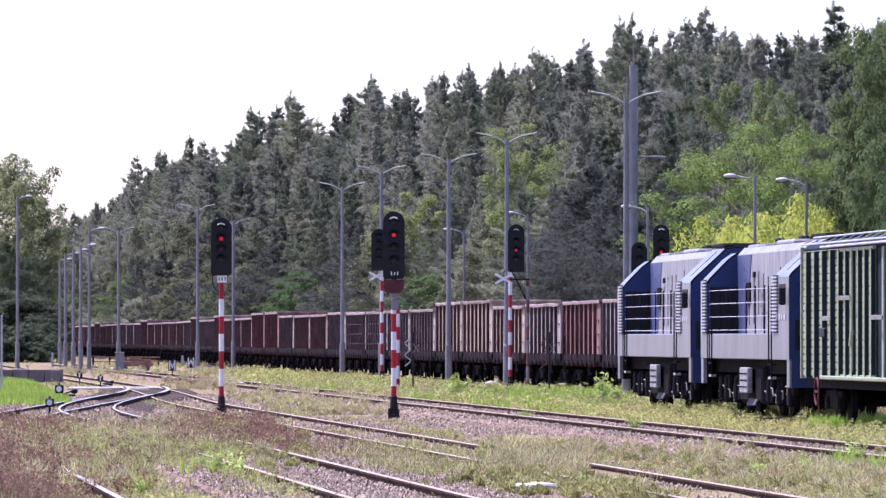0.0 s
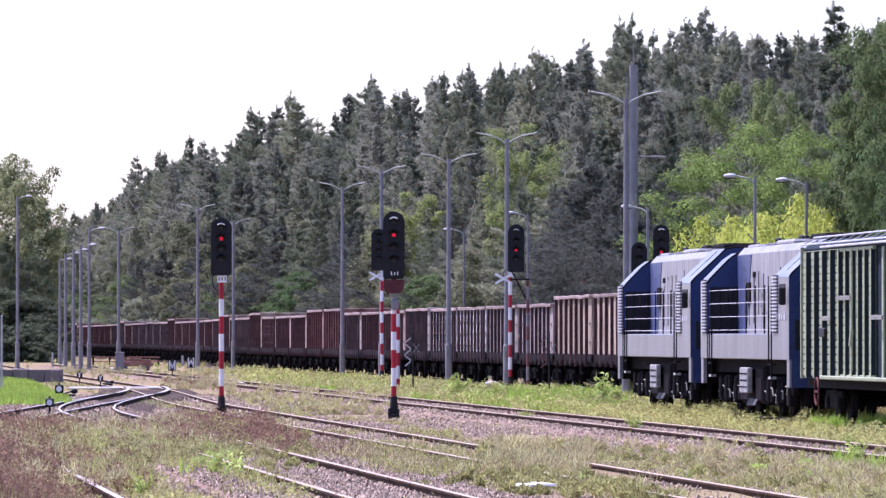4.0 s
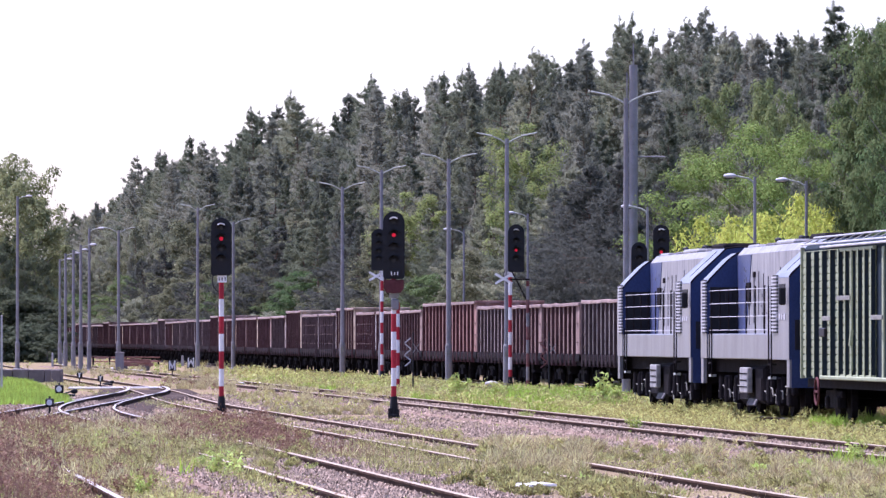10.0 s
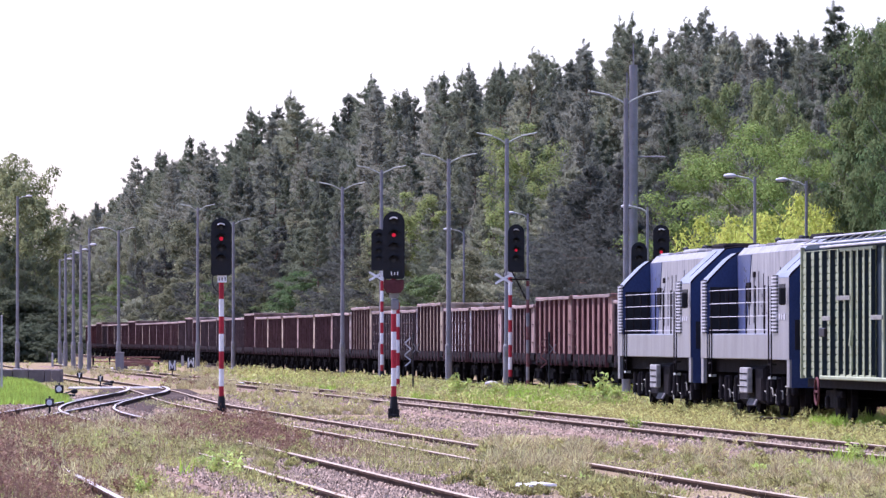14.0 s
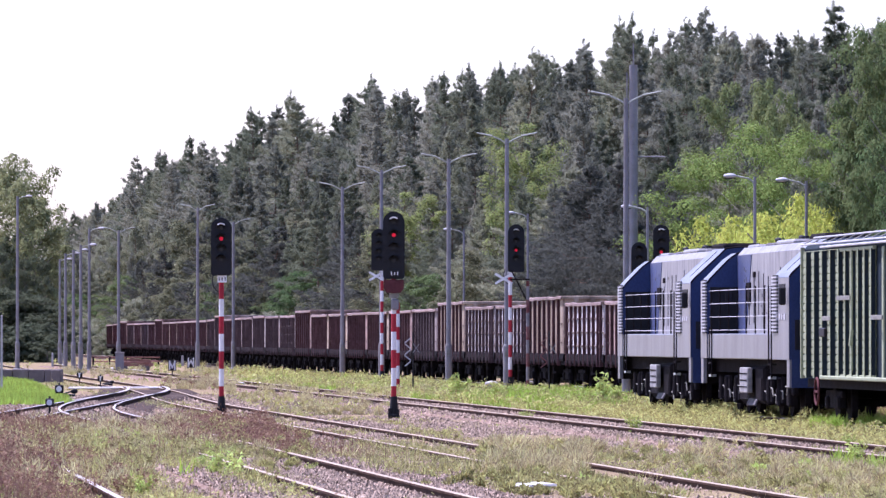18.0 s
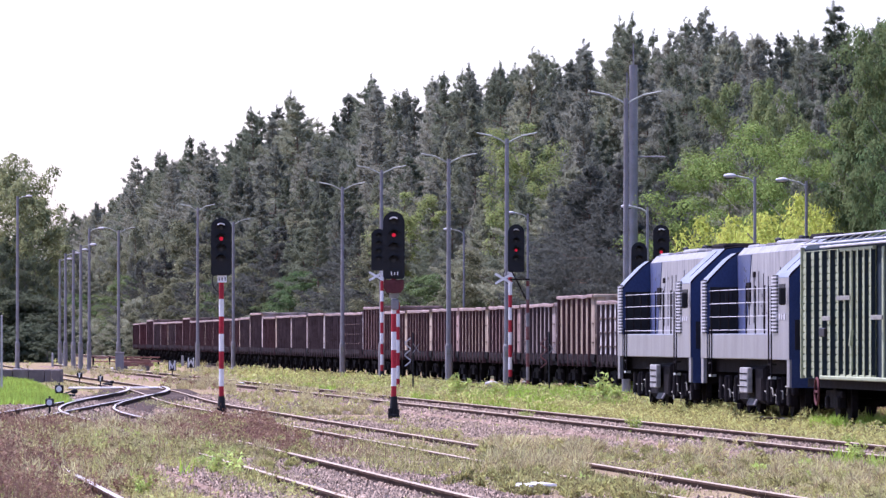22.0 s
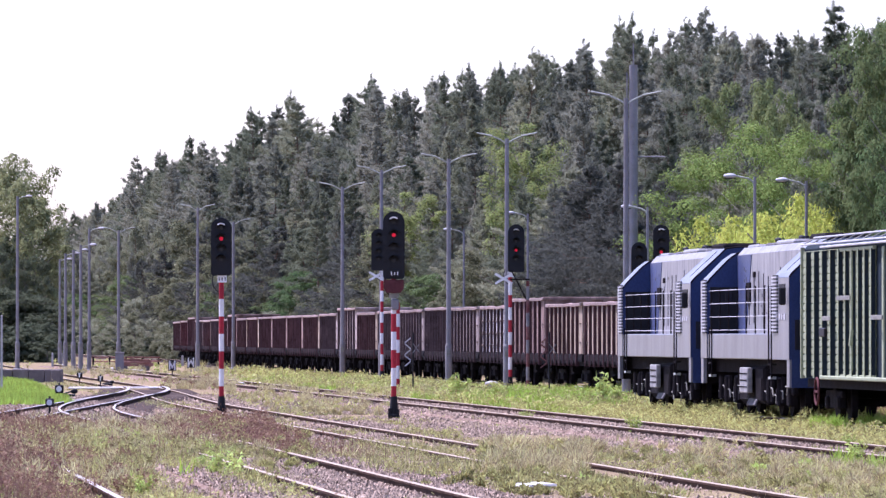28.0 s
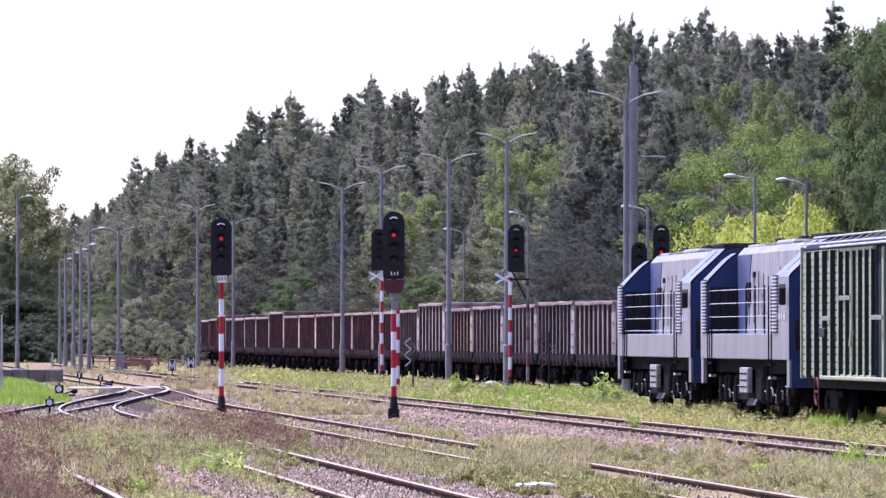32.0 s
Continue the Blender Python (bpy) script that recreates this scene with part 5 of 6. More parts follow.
def leaflets(x, y, z, per, height, size):
    """Weeds with small leaves up the stalk."""
    n = len(x)
    base = np.repeat(np.stack([x, y, z], 1), per, 0)
    hh = np.repeat(np.broadcast_to(height, (n,)), per) * nrg.uniform(0.1, 1.1, n * per)
    c = base + nrg.normal(0, 0.075, (n * per, 3)) * np.array([1, 1, 0.2]) + np.stack([0 * hh, 0 * hh, hh], 1)
    sz = size * nrg.uniform(0.5, 1.4, n * per)
    a = rand_dirs(n * per) * sz[:, None]
    b = rand_dirs(n * per) * sz[:, None] * 0.6
    return np.stack([c - a, c + a, c + b], 1)


def stuff(name, tris, material, label, category):
    ob = new(name, tri_mesh(name, np.concatenate(tris), material))
    tagged(ob, label, category, kind="stuff")
    return ob


def vegetation():
    sets = {k: [] for k in ("green", "dry", "brown", "weed", "bright", "seed")}
    for y0, y1, dens, per in ((82, 130, 62, 6), (130, 200, 30, 5), (200, 345, 10, 5), (345, 620, 2.2, 5)):
        x, y, u = field(y0, y1, dens)
        k = nrg.uniform(0, 1, len(x))
        n1 = vnoise(x * 0.55, y * 0.16, 1)
        n2 = vnoise(x * 1.6, y * 0.5, 2)
        n3 = vnoise(x * 0.3, y * 0.1, 3)
        n4 = vnoise(x * 2.4, y * 0.9, 4) * vnoise(x * 1.1, y * 0.35, 6) * 1.6
        z = surface(x, y, u)
        wide = 0.008 + 0.00005 * y
        # how thickly each kind grows
        near_ab = in_band(u, 12.6, 17.0) * (y < 124)
        gap_ab = near_ab * (0.30 + 0.5 * (n1 > 0.40)) + in_band(u, 12.6, 14.6) * (y >= 124) * (y < 205) * 0.35 * (n1 > 0.45) + in_band(u, 14.6, 17) * (y >= 124) * 0.02
        gap_bc = in_band(u, 8.6, 10.2) * (y < 125) * (n1 > 0.7) * 0.25
        beds = in_band(u, 11.0, 12.3) * (n2 > 0.5) * 0.25 + in_band(u, 10.0, 11.5) * (n1 > 0.35) * 0.45 + in_band(u, 6.6, 8.0) * (n2 > 0.7) * 0.12 + in_band(u, 17.8, 19.0) * (n2 > 0.75) * 0.06
        left = in_band(u, -6, 6.4) * (y < 165) * (x > -60)
        mid = in_band(u, 6.0, 10.4) * (y > 120) * (y < 163)
        side = np.clip((x / y + 0.031) / 0.006, 0.08, 1)
        far = in_band(u, 19.5, 22.5) + in_band(u, 22, 28) * (y > 206)
        far = far * side
        past = (y > 205) * in_band(u, 13.4, 17.0) * 0.4 + (y > 300) * in_band(u, 17, 28) * 0.5 + (y > 420) * in_band(u, 0, 17) * 0.1
        past = past * side
        open_left = 1 - np.clip(in_band(u, 4.5, 6.4) * (y < 112) * 0.96 + in_band(u, 3.3, 4.3, 0.2) * (y < 110), 0, 1)
        green = gap_ab + gap_bc + beds + left * open_left * (0.25 + 0.3 * (n1 > 0.4)) + mid * 0.22 + far * 0.15 + past * 0.15
        dry = 0.5 * gap_ab + 0.2 * gap_bc + 0.5 * beds + left * open_left * 0.5 + mid * 0.3 + past * 0.45 + far * np.where(x / y > 0.010, 0.1, 0.4)
        brown = left * in_band(u, -6, 3.6, 1.2) * (0.25 + 0.65 * (n3 > 0.3)) * (y < 132) * open_left + mid * (0.12 * (n3 > 0.3)) + left * open_left * 0.04
        weed = far * np.where(x / y > 0.010, 0.5, 0.26) * (n2 > 0.3) + past * 0.22 + gap_ab * 0.14 + left * open_left * 0.35 * (n2 > 0.4)
        bright = np.clip((x / y - 0.001) / 0.006, 0.06, 1) * in_band(u, 19.9, 24.0) * (y > 206) * (y < 300) * 0.75 * (n2 > 0.3) + far * (n1 > 0.62) * (y > 190) * 0.5 + left * open_left * (n1 > 0.75) * 0.25 + near_ab * (n1 > 0.75) * 0.3
        lawn = (y > 215) * (y < 395) * (x < -13.4 - (y - 247) * 0.07)
        sel = k < np.clip(green, 0, 1)
        k = nrg.uniform(0, 1, len(x))
        h = 0.04 + 0.26 * n4 * n1 + 0.16 * left * n4 + 0.1 * near_ab * n4
        half = per // 2 + 1
        sets["green"].append(blades(x[sel], y[sel], z[sel], half, h[sel], np.repeat(wide[sel], half), 0.6))
        sets["green"].append(leaflets(x[sel], y[sel], z[sel], half + 1, h[sel] * 0.9, 0.018 + 0.00009 * y1))
        s2 = k < np.clip(dry, 0, 1) * 0.7
        sets["dry"].append(blades(x[s2], y[s2], z[s2], per - 1, h[s2] * 1.4, np.repeat(wide[s2], per - 1) * 0.5, 0.85))
        k = nrg.uniform(0, 1, len(x))
        s3 = k < np.clip(brown, 0, 1) * 0.75
        hb = 0.14 + 0.6 * n4 + 0.22 * left * (u < 3.4) * n2
        sets["brown"].append(blades(x[s3], y[s3], z[s3], 2, hb[s3] * 0.9, np.repeat(wide[s3], 2) * 0.5, 0.4))
        sets["seed"].append(leaflets(x[s3], y[s3], z[s3] + hb[s3] * 0.2, 6, hb[s3] * 0.75, 0.017 + 0.00008 * y1))
        k = nrg.uniform(0, 1, len(x))
        s4 = k < np.clip(weed, 0, 1) * 0.85
        hw = (0.08 + 0.22 * n2 + 0.22 * n4) * np.where(in_band(u, 19.9, 28) > 0, 1, 0.5)
        sets["weed"].append(leaflets(x[s4], y[s4], z[s4], per * 2, hw[s4], 0.012 + 0.00018 * y1))
        k = nrg.uniform(0, 1, len(x))
        s5 = k < np.clip(bright + lawn, 0, 1)
        sets["bright"].append(blades(x[s5], y[s5], z[s5], per + 1, 0.2 + 0.14 * n2[s5], np.repeat(wide[s5], per + 1) * 1.5, 0.4))
    stuff("green_grass", sets["green"], M_GRASS, "uneven green grass growing through the gravel", "grass")
    stuff("dry_grass", sets["dry"], M_DRY, "dry straw-coloured grass between the rails", "grass")
    stuff("brown_weed_stalks", sets["brown"] + sets["seed"], M_PURPLE, "tall brown seeding weed stalks", "weeds")
    stuff("yellow_green_weeds", sets["weed"], M_WEED, "low yellow-green weeds beside the sidings", "weeds")
    stuff("bright_grass", sets["bright"], M_GRASSB, "bright sunlit green grass", "grass")


def stones():
    tris = []
    for y0, y1, dens in ((82, 125, 95), (125, 175, 52), (175, 262, 20)):
        x, y, u = field(y0, y1, dens)
        n1 = vnoise(x * 0.55, y * 0.16, 1)
        n2 = vnoise(x * 0.8, y * 0.3, 5)
        d = in_band(u, 8.0, 10.9) * 1.0 + in_band(u, 12.9, 17.2) * (0.35 + 0.65 * (n1 < 0.5)) + in_band(u, 17.2, 19.6) * 0.8 + in_band(u, 5.2, 8.0) * 0.6 + in_band(u, 3, 5.5) * (n2 > 0.6) * 0.7 + in_band(u, -9, 20) * 0.4
        sel = nrg.uniform(0, 1, len(x)) < d
        x, y, u = x[sel], y[sel], u[sel]
        z = surface(x, y, u) + 0.015
        n = len(x)
        r = nrg.uniform(0.013, 0.040, n) * (0.7 + y / 230)
        c = np.stack([x, y, z], 1)
        ax = [c + rand_dirs(n) * 0.01 + np.array(v)[None] * (r * nrg.uniform(0.7, 1.3, n))[:, None] for v in ((1, 0, 0), (0, 1, 0), (-1, 0, 0), (0, -1, 0), (0, 0, 0.9))]
        for i in range(4):
            tris.append(np.stack([ax[i], ax[(i + 1) % 4], ax[4]], 1))
    stuff("ballast_stones", tris, M_STONE, "loose pinkish grey ballast stones", "gravel")


vegetation()
stones()


def weed_clumps():
    """Bushy weeds that hide the old rails on the near ground."""
    kinds = {"brown": [], "olive": [], "lush": [], "tan": [], "yellow": [], "grass": []}
    # how many, between which bearings, how far down the ground, how tall
    brown_patches = ((92, -20, 112, 762, 890, 0.62), (60, 20, 180, 758, 785, 0.34), (110, 300, 480, 748, 800, 0.36), (26, 130, 300, 800, 890, 0.32), (46, 420, 520, 760, 815, 0.34), (40, 285, 380, 672, 690, 0.26), (26, 1440, 1568, 728, 750, 0.5), (40, 600, 960, 690, 706, 0.3),)
    olive_patches = ((70, 90, 340, 762, 830, 0.34), (60, 300, 430, 760, 830, 0.32), (40, -10, 120, 780, 885, 0.42), (60, 180, 330, 800, 885, 0.25), (40, 400, 560, 772, 822, 0.24), (30, 430, 520, 800, 870, 0.2), (80, 850, 1050, 795, 832, 0.22), (70, 1030, 1220, 850, 884, 0.2), (80, 1100, 1560, 800, 880, 0.17), (40, 700, 1000, 845, 884, 0.14), (90, 890, 1215, 836, 888, 0.2), (50, 1090, 1260, 868, 896, 0.2), (50, 100, 460, 646, 668, 0.4),)
    tan_patches = ((110, 60, 340, 756, 800, 0.32), (50, 430, 640, 700, 735, 0.16), (40, 520, 700, 704, 740, 0.16), (70, 860, 1060, 800, 850, 0.3), (60, 1000, 1400, 790, 860, 0.2), (50, 150, 480, 800, 885, 0.26), (40, 1230, 1568, 830, 885, 0.2), (40, -10, 130, 790, 890, 0.46), (110, 100, 480, 646, 668, 0.42), (70, 290, 420, 670, 692, 0.3), (40, 400, 560, 676, 700, 0.25), (120, 470, 1000, 690, 712, 0.3),)
    lush_patches = ((10, 350, 420, 790, 850, 0.34), (60, 880, 1105, 690, 712, 0.3), (9, 90, 260, 860, 885, 0.2), (16, 100, 330, 770, 810, 0.3), (24, 1000, 1500, 780, 880, 0.16), (70, 1430, 1568, 716, 745, 0.25), (60, 960, 1110, 692, 716, 0.3), (30, 800, 900, 690, 706, 0.3), (40, 1100, 1430, 725, 748, 0.22),)
    yellow_patches = ((60, 1060, 1210, 728, 744, 0.36), (80, 1200, 1400, 735, 752, 0.42), (80, 1390, 1580, 742, 762, 0.42), (40, 760, 1000, 704, 722, 0.25),)
    grass_patches = ((330, 900, 1110, 700, 724, 0.32), (60, 1440, 1580, 752, 770, 0.25),)
    strips = [(kind, *p) for kind, patches in (("brown", brown_patches), ("olive", olive_patches), ("tan", tan_patches), ("lush", lush_patches), ("yellow", yellow_patches), ("grass", grass_patches)) for p in patches]
    # leaf length, leaf width and how far the leaves point upwards
    leaf = {"brown": (0.03, 0.07, 0.010, 0.022, 0.4), "olive": (0.04, 0.11, 0.009, 0.019, 0.7), "lush": (0.04, 0.10, 0.012, 0.024, 0.5), "tan": (0.07, 0.18, 0.006, 0.012, 1.0), "yellow": (0.05, 0.10, 0.012, 0.024, 0.4), "grass": (0.10, 0.24, 0.008, 0.014, 1.2)}
    for kind, n, x0, x1, y0, y1, hh in strips:
        for _ in range(n):
            x, y = nrg.uniform(x0, x1), nrg.uniform(y0, y1)
            over = y - 817 - 0.19 * (x - 1050)
            if x > 1040 and -4 < over < 46:
                continue
            if kind != "lush" and 265 < x < 440 and y > 815 + 0.3 * (x - 267):
                continue
            if y > 812 and -34 < x - 100 - 1.8 * (y - 818) < 12:
                continue
            s = (y - HY) / (EYE + 0.2)
            c = np.array([(x - 784) / s, F / s, -0.2])
            h = hh * nrg.uniform(0.5, 1.25)
            w = h * nrg.uniform(0.4, 0.8)
            k = 120
            d = rand_dirs(k) * nrg.uniform(0.3, 1.0, k)[:, None] ** 0.5
            p = c + np.stack([d[:, 0] * w, d[:, 1] * w, (d[:, 2] * 0.5 + 0.5) * h], 1)
            l0, l1, w0, w1, up = leaf[kind]
            a = unit(rand_dirs(k) * 0.75 + np.array([0, 0, up]) + d * np.array([0.6, 0.6, 0]))
            b = unit(np.cross(a, rand_dirs(k))) * nrg.uniform(w0, w1, k)[:, None]
            a = a * nrg.uniform(l0, l1, k)[:, None]
            kinds[kind].append(np.stack([p - b, p + b, p + a], 1))
            m = 10
            kinds[kind].append(blades(np.full(m, c[0]), np.full(m, c[1]), np.full(m, c[2]), 1, h * 1.1, np.full(m, 0.007), 0.45))
    stuff("brown_weed_clumps", kinds["brown"], M_PURPLE, "bushy reddish-brown seeding weeds over the old rails", "weeds")
    stuff("olive_weed_clumps", kinds["olive"], M_GRASS, "bushy olive-green weeds over the old rails", "weeds")
    stuff("fresh_grass_clumps", kinds["grass"], M_GRASSB, "fresh green grass in the sun beside the siding", "grass")
    stuff("yellow_weed_clumps", kinds["yellow"], M_WEED, "yellow-green weeds standing along the siding", "weeds")
    stuff("dry_weed_clumps", kinds["tan"], M_DRY, "straw-coloured dry grass tussocks between the tracks", "grass")
    stuff("lush_weed_clumps", kinds["lush"], M_HERB, "fresh light green weeds in the gravel", "weeds")


weed_clumps()


# ---- leafy weeds that stand alone ----
def leafy_weed(loc, h, w, material, label):
    th = thing("leafy_weed", loc, label, "weed", "leafy weeds between the tracks")
    cents = []
    for k in range(7):
        bm = bmesh.new()
        az = rng.uniform(0, 6.28)
        e = Vector((math.cos(az) * w * rng.uniform(.2, .8), math.sin(az) * w * rng.uniform(.2, .8), h * rng.uniform(.6, 1)))
        tube(bm, (0, 0, 0), e, 0.008, 0.004, n=4)
        for q in (0.35, 0.6, 0.8, 1.0):
            cents.append(tuple(e * q))
        part("stem", bm, M_GRASS, th)
    t = tufts(np.array(cents), np.full(len(cents), 0.16 * h / 0.6), 9, 0.9)
    share("foliage", tri_mesh("foliage", t, material), th, (0, 0, 0))


for x, y, h, w in ((812, 706, 0.85, 0.6), (790, 708, 0.5, 0.4), (885, 712, 0.6, 0.4), (1042, 722, 0.55, 0.45), (1068, 724, 0.95, 0.5), (1088, 725, 0.75, 0.4), (1122, 772, 0.42, 0.3), (1515, 824, 0.42, 0.35), (1500, 795, 0.3, 0.25), (932, 748, 0.28, 0.3), (360, 838, 0.26, 0.35), (378, 846, 0.32, 0.22), (392, 836, 0.24, 0.3), (410, 852, 0.2, 0.3), (368, 822, 0.22, 0.3), (545, 838, 0.16, 0.3), (225, 786, 0.3, 0.15), (245, 796, 0.34, 0.15), (690, 722, 0.2, 0.25), (1240, 790, 0.18, 0.3), (1350, 842, 0.15, 0.3), (1215, 850, 0.16, 0.3), (1440, 858, 0.2, 0.3), (255, 884, 0.3, 0.2)):
    s = (y - HY) / (EYE + 0.18)
    leafy_weed(at(x, s, -0.18), h, w, M_HERB, "leafy bright green weed growing in the gravel")


# ---- small things of the yard ----
def spot(x, y, z=-0.16):
    """The place on the ground that shows at x, y."""
    return at(x, (y - HY) / (EYE - z), z)


def zigzag_board(x, y, paint, label):
    th = thing("zigzag_sign", spot(x, y), label, "sign", "zigzag signs beside the line")
    bm = bmesh.new()
    tube(bm, (0, 0, 0), (0, 0, 2.3), 0.03, n=8)
    part("post", bm, M_BLACK, th)
    z, k = 1.0, 0
    while z < 2.1:
        bm = bmesh.new()
        sg = 1 if k % 2 else -1
        box(bm, (-0.2, -0.05, z + 0.11), (0.30, 0.02, 0.045), rot=Matrix.Rotation(radians(40 * sg), 3, "Y"))
        part("zigzag_bar", bm, paint, th)
        z, k = z + 0.22, k + 1
    for sg in (-1, 1):
        bm = bmesh.new()
        box(bm, (0.12, -0.03, 1.7), (0.4, 0.02, 0.03), rot=Matrix.Rotation(radians(55 * sg), 3, "Y"))
        part("brace", bm, M_GREY, th)


def letter_board(x, y, flip):
    s = (y - HY) / (EYE + 0.16)
    th = thing("marker_board", spot(x, y), "black and white marker board on a short post", "sign", "marker boards by the points")
    bm = bmesh.new()
    tube(bm, (0, 0, 0), (0, 0, 0.45), 0.03, n=8)
    part("post", bm, M_BLACK, th)
    w = 14.0 / s
    h = 19.0 / s
    bm = bmesh.new()
    box(bm, (0, 0, 0.35 + h / 2), (w, 0.04, h), bevel=0.01)
    bd = part("board", bm, M_BLACK, th)
    for k, (px, ang) in enumerate(((-0.32, 0), (0.32, 0), (-0.12, -25 * flip), (0.12, 25 * flip))):
        bm = bmesh.new()
        box(bm, (px * w, -0.026, 0.35 + h / 2), (0.16 * w, 0.012, (0.86 if k < 2 else 0.62) * h), rot=Matrix.Rotation(radians(ang), 3, "Y"))
        part("white_stroke", bm, M_WHITE, bd)


def switch_lamp(x, y, size, label, disc=True):
    s = (y - HY) / (EYE + 0.16)
    th = thing("switch_indicator", spot(x, y), label, "switch indicator", "switch indicators at the points")
    w = size / s
    bm = bmesh.new()
    tube(bm, (0, 0, 0), (0, 0, w * 1.1), 0.03, n=8)
    part("post", bm, M_BLACK, th)
    bm = bmesh.new()
    box(bm, (0, 0, w * 1.55), (w, w * 0.8, w), bevel=0.03)
    bx = part("lantern", bm, M_BLACK, th)
    bm = bmesh.new()
    if disc:
        tube(bm, (0, -w * 0.4, w * 1.55), (0, -w * 0.43, w * 1.55), w * 0.34, n=16)
    else:
        box(bm, (0, -w * 0.42, w * 1.5), (w * 0.22, 0.02, w * 0.6))
        box(bm, (0, -w * 0.42, w * 1.85), (w * 0.5, 0.02, w * 0.14))
    part("white_disc" if disc else "white_stripe", bm, M_WHITE, bx)
    bm = bmesh.new()
    tube(bm, (0, 0, w * 2.05), (0, 0, w * 2.3), w * 0.12, n=8)
    part("chimney", bm, M_BLACK, bx)


def switch_stand(x, y, size):
    s = (y - HY) / (EYE + 0.16)
    th = thing("switch_stand", spot(x, y), "black weighted switch lever beside the rails", "switch lever", "switch levers at the points")
    w = size / s
    bm = bmesh.new()
    box(bm, (0, 0, 0.08), (w * 1.6, 0.5, 0.16), bevel=0.02)
    part("base", bm, M_BLACK, th)
    bm = bmesh.new()
    tube(bm, (-w * 1.2, 0, 0.12), (w * 0.9, 0, w * 1.1), 0.03, n=8)
    part("lever", bm, M_BLACK, th)
    bm = bmesh.new()
    ball(bm, (w * 0.7, 0, w * 0.95), w * 0.42, 1.1, 0.5, 0.8)
    part("counterweight", bm, M_BLACK, th, smooth=True)


def slab(x0, x1, y, depth, label):
    s = (y - HY) / (EYE - 0.02)
    a, b = at(x0, s, -0.04), at(x1, s, -0.04)
    n = max(2, int((b.x - a.x) / 1.2))
    th = thing("crossing_slab", (a + b) / 2, label, "crossing", "concrete crossing slabs")
    bm = bmesh.new()
    w = (b.x - a.x) / n
    box(bm, (0, 0, -0.04), (w - 0.03, depth, 0.06), bevel=0.012)
    me = mesh_of(bm, "slab", M_PALE)
    for k in range(n):
        share("slab", me, th, ((k + 0.5) * w - (b.x - a.x) / 2, 0, rng.uniform(-0.01, 0.01)))


M_PALE = mat("pale_concrete", (0.72, 0.70, 0.68), 0.85, 0, 0.15, 1.5, 25, 0.2, rnd=0.1)
zigzag_board(731, 696, M_SLAT, "white zigzag marker board on a thin dark post")
zigzag_board(972, 702, M_FADEDRED, "faded rusty zigzag marker on a thin dark post")
letter_board(305, 668, 1)
letter_board(338, 662, -1)
switch_lamp(105, 712, 15, "black switch lantern with a white disc")
switch_lamp(88, 736, 15, "black switch lantern with a white half disc")
switch_lamp(178, 686, 10, "black switch lantern with a white stripe", False)
switch_lamp(141, 680, 10, "small black switch lantern", False)
switch_stand(122, 706, 14)
switch_stand(192, 685, 9)
switch_stand(425, 660, 8)
slab(122, 292, 682, 1.6, "pale concrete slabs of a foot crossing")
slab(380, 462, 674, 1.4, "pale concrete slabs beside the siding")
slab(622, 692, 677, 1.4, "pale concrete slabs at the signal's foot")


def cabinet():
    th = thing("relay_cabinet", spot(212, 660), "grey steel relay cabinet beside a lamp post", "cabinet")
    s = 29.5
    bm = bmesh.new()
    box(bm, (0, 0, 0.6), (0.5, 0.4, 1.15), bevel=0.02)
    bd = part("body", bm, M_GREY, th)
    bm = bmesh.new()
    box(bm, (0, -0.205, 0.6), (0.42, 0.02, 0.95), bevel=0.008)
    part("door", bm, M_GREY, bd)
    bm = bmesh.new()
    box(bm, (0, 0, 1.2), (0.58, 0.48, 0.06), bevel=0.02)
    part("roof", bm, M_GREY, bd)


cabinet()


def ramp_wall():
    a, b = spot(-60, 676), spot(110, 676)
    th = thing("loading_ramp", (a + b) / 2, "low dark concrete loading ramp with a stepped end", "ramp")
    w = b.x - a.x
    n = 6
    for k in range(n):
        bm = bmesh.new()
        box(bm, ((k + .5) * w / n - w / 2, 0, 0.25), (w / n - 0.02, 2.5, 0.66 + 0.02 * (k % 2)), bevel=0.02)
        part("block", bm, M_CONCD, th)
    bm = bmesh.new()
    box(bm, (w / 2 - 0.22, -1.4, 0.2), (0.45, 0.4, 0.75), bevel=0.03)
    part("end_pier", bm, M_CONCD, th)


ramp_wall()


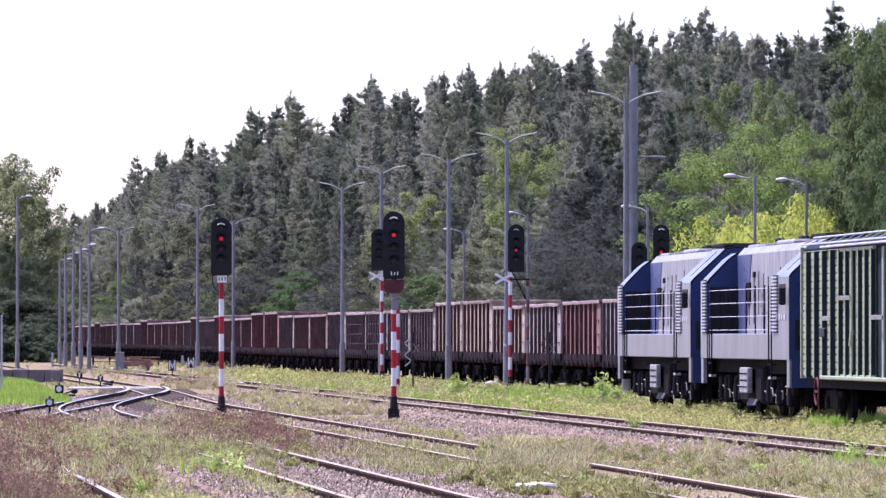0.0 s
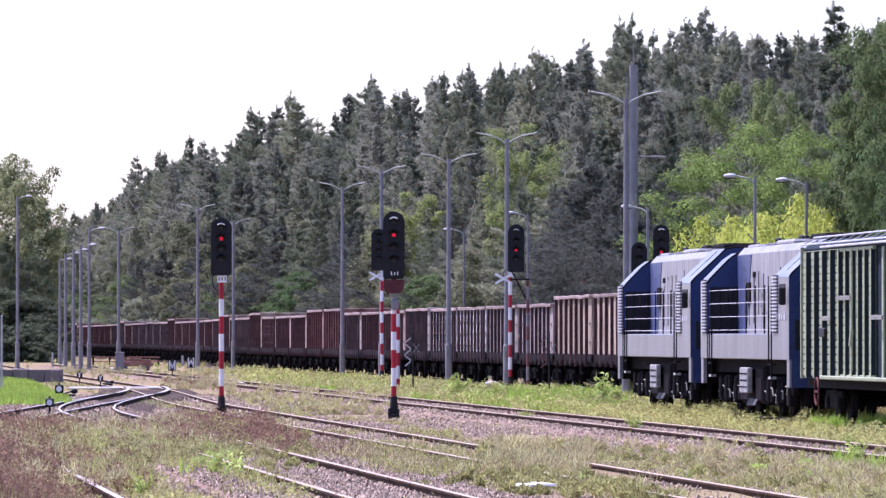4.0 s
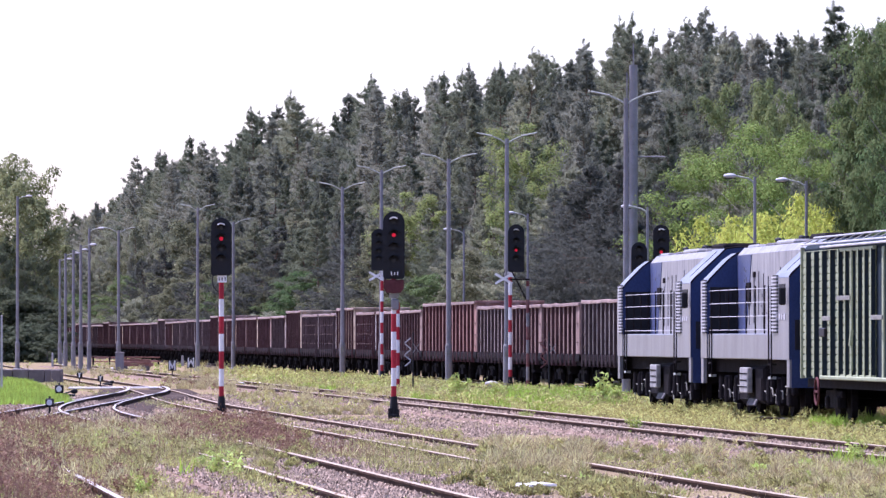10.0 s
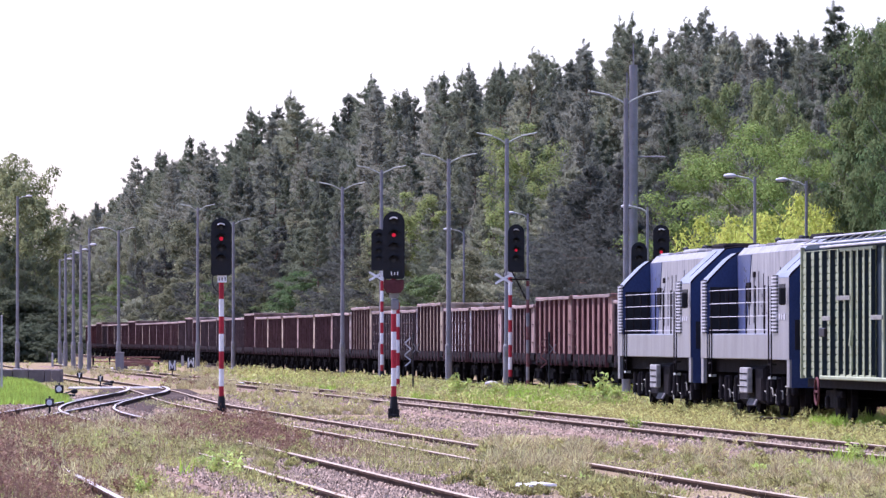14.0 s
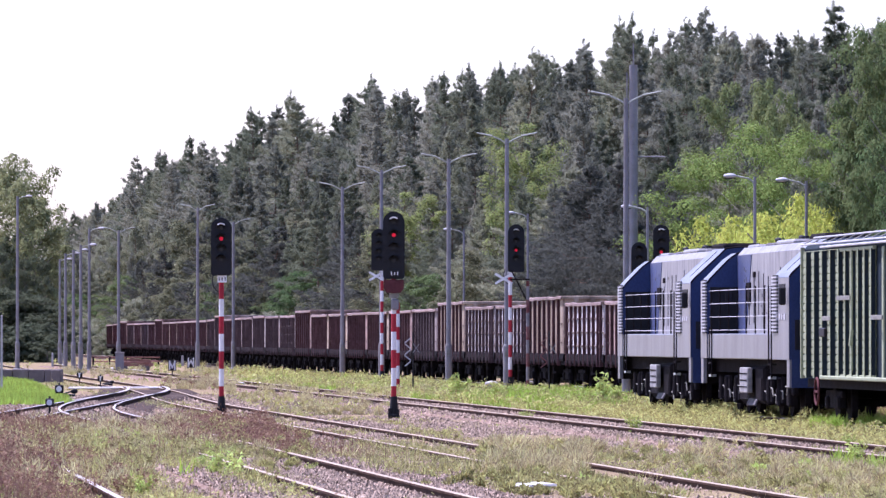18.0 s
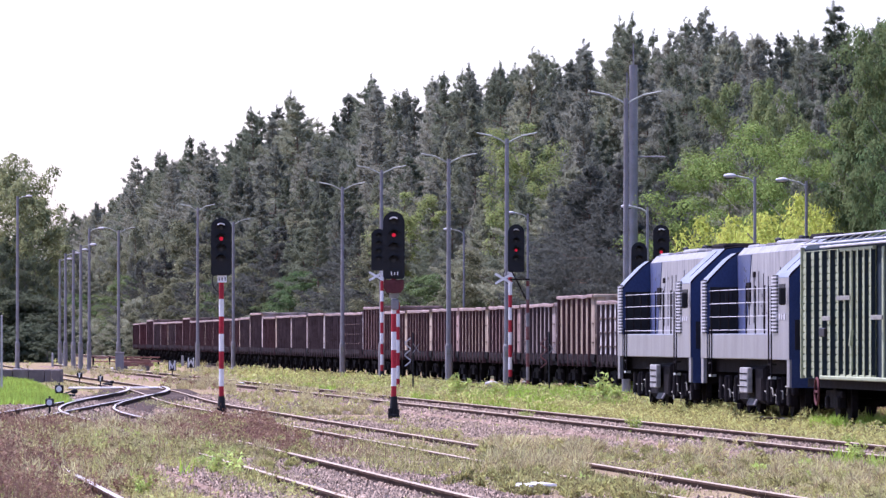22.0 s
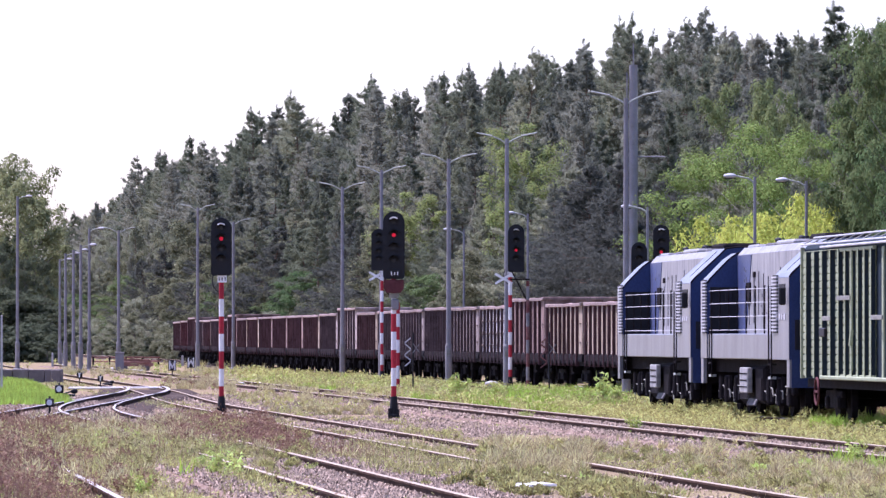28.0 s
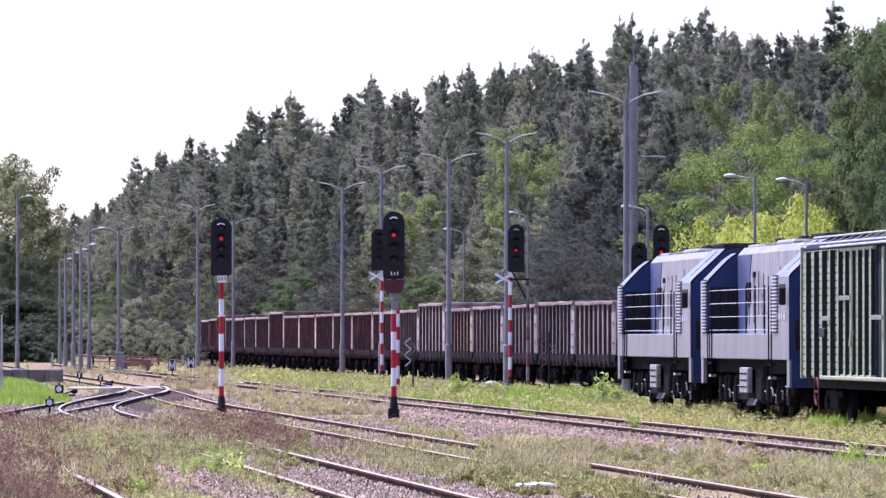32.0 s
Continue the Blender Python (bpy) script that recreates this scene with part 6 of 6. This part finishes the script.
def sleeper_stack():
    th = thing("sleeper_stack", spot(238, 656), "stack of reddish-brown timbers and rails on blocks", "timber stack")
    for k in range(7):
        bm = bmesh.new()
        box(bm, (rng.uniform(-.15, .15), 0.35 * (k % 3) - .3, 0.35 + 0.16 * (k // 3)), (2.2, 0.24, 0.13), rot=Matrix.Rotation(rng.uniform(-.06, .06), 3, "Y"), bevel=0.01)
        part("timber", bm, M_TIMBER, th)
    for sx in (-0.7, 0.7):
        bm = bmesh.new()
        box(bm, (sx, 0, 0.14), (0.5, 1.0, 0.3), bevel=0.02)
        part("block", bm, M_CONCD, th)
    for x, y, w in ((242, 660, 0.9), (198, 656, 0.25), (115, 650, 0.35)):
        t2 = thing("pale_slab", spot(x, y), "pale broken concrete slab lying on the ground", "slab", "broken slabs")
        bm = bmesh.new()
        box(bm, (0, 0, 0.1), (w, 0.6, 0.18), rot=Matrix.Rotation(0.06, 3, "Y"), bevel=0.03)
        part("slab", bm, M_PALE, t2)


def rail_fence():
    th = thing("low_rail_fence", spot(190, 650), "low dark rail barrier on short posts", "barrier")
    for k in range(5):
        bm = bmesh.new()
        box(bm, (-1.0 + k * 1.1, k * 1.5, 0.3), (0.12, 0.12, 0.85), bevel=0.01)
        part("post", bm, M_DARK, th)
    for z in (0.4, 0.68):
        bm = bmesh.new()
        tube(bm, (-1.1, 0, z), (3.5, 6.0, z), 0.05, n=6)
        part("rail", bm, M_TIMBER, th)


M_TIMBER = mat("weathered_timber", (0.24, 0.12, 0.095), 0.9, 0, 0.3, 2, 20, 0.4, rnd=0.3)
sleeper_stack()
rail_fence()
for x, y, h, w in ((323, 648, 0.75, 0.22), (93, 650, 1.0, 0.16), (108, 648, 0.95, 0.3), (3, 700, 2.9, 0.09), (870, 690, 0.25, 0.7), (1023, 700, 0.25, 0.6)):
    th = thing("concrete_marker" if h < 2 else "thin_post", spot(x, y), "pale concrete marker stump" if h < 2 else "thin pale post with a rounded cap", "marker" if h < 2 else "post", "concrete markers" if h < 2 else "")
    bm = bmesh.new()
    prism(bm, [(-w / 2, 0), (w / 2, 0), (w * 0.36, h), (-w * 0.36, h)], -w * 0.4, w * 0.4)
    part("shaft", bm, M_CONC, th)
    bm = bmesh.new()
    ball(bm, (0, 0, h), w * 0.4, 1, 1, 0.4)
    part("cap", bm, M_CONC, th, smooth=True)
th = thing("broken_board", spot(940, 867, -0.12), "pale broken board lying on the gravel", "debris")
for k in range(4):
    bm = bmesh.new()
    box(bm, (-0.13 + k * 0.10, rng.uniform(-.4, .4), 0.05 + 0.01 * k), (0.16, 0.9, 0.03), rot=Matrix.Rotation(rng.uniform(-.12, .12), 3, "Y") @ Matrix.Rotation(rng.uniform(-.5, .5), 3, "Z"))
    part("fragment", bm, M_PALE, th)


motions()
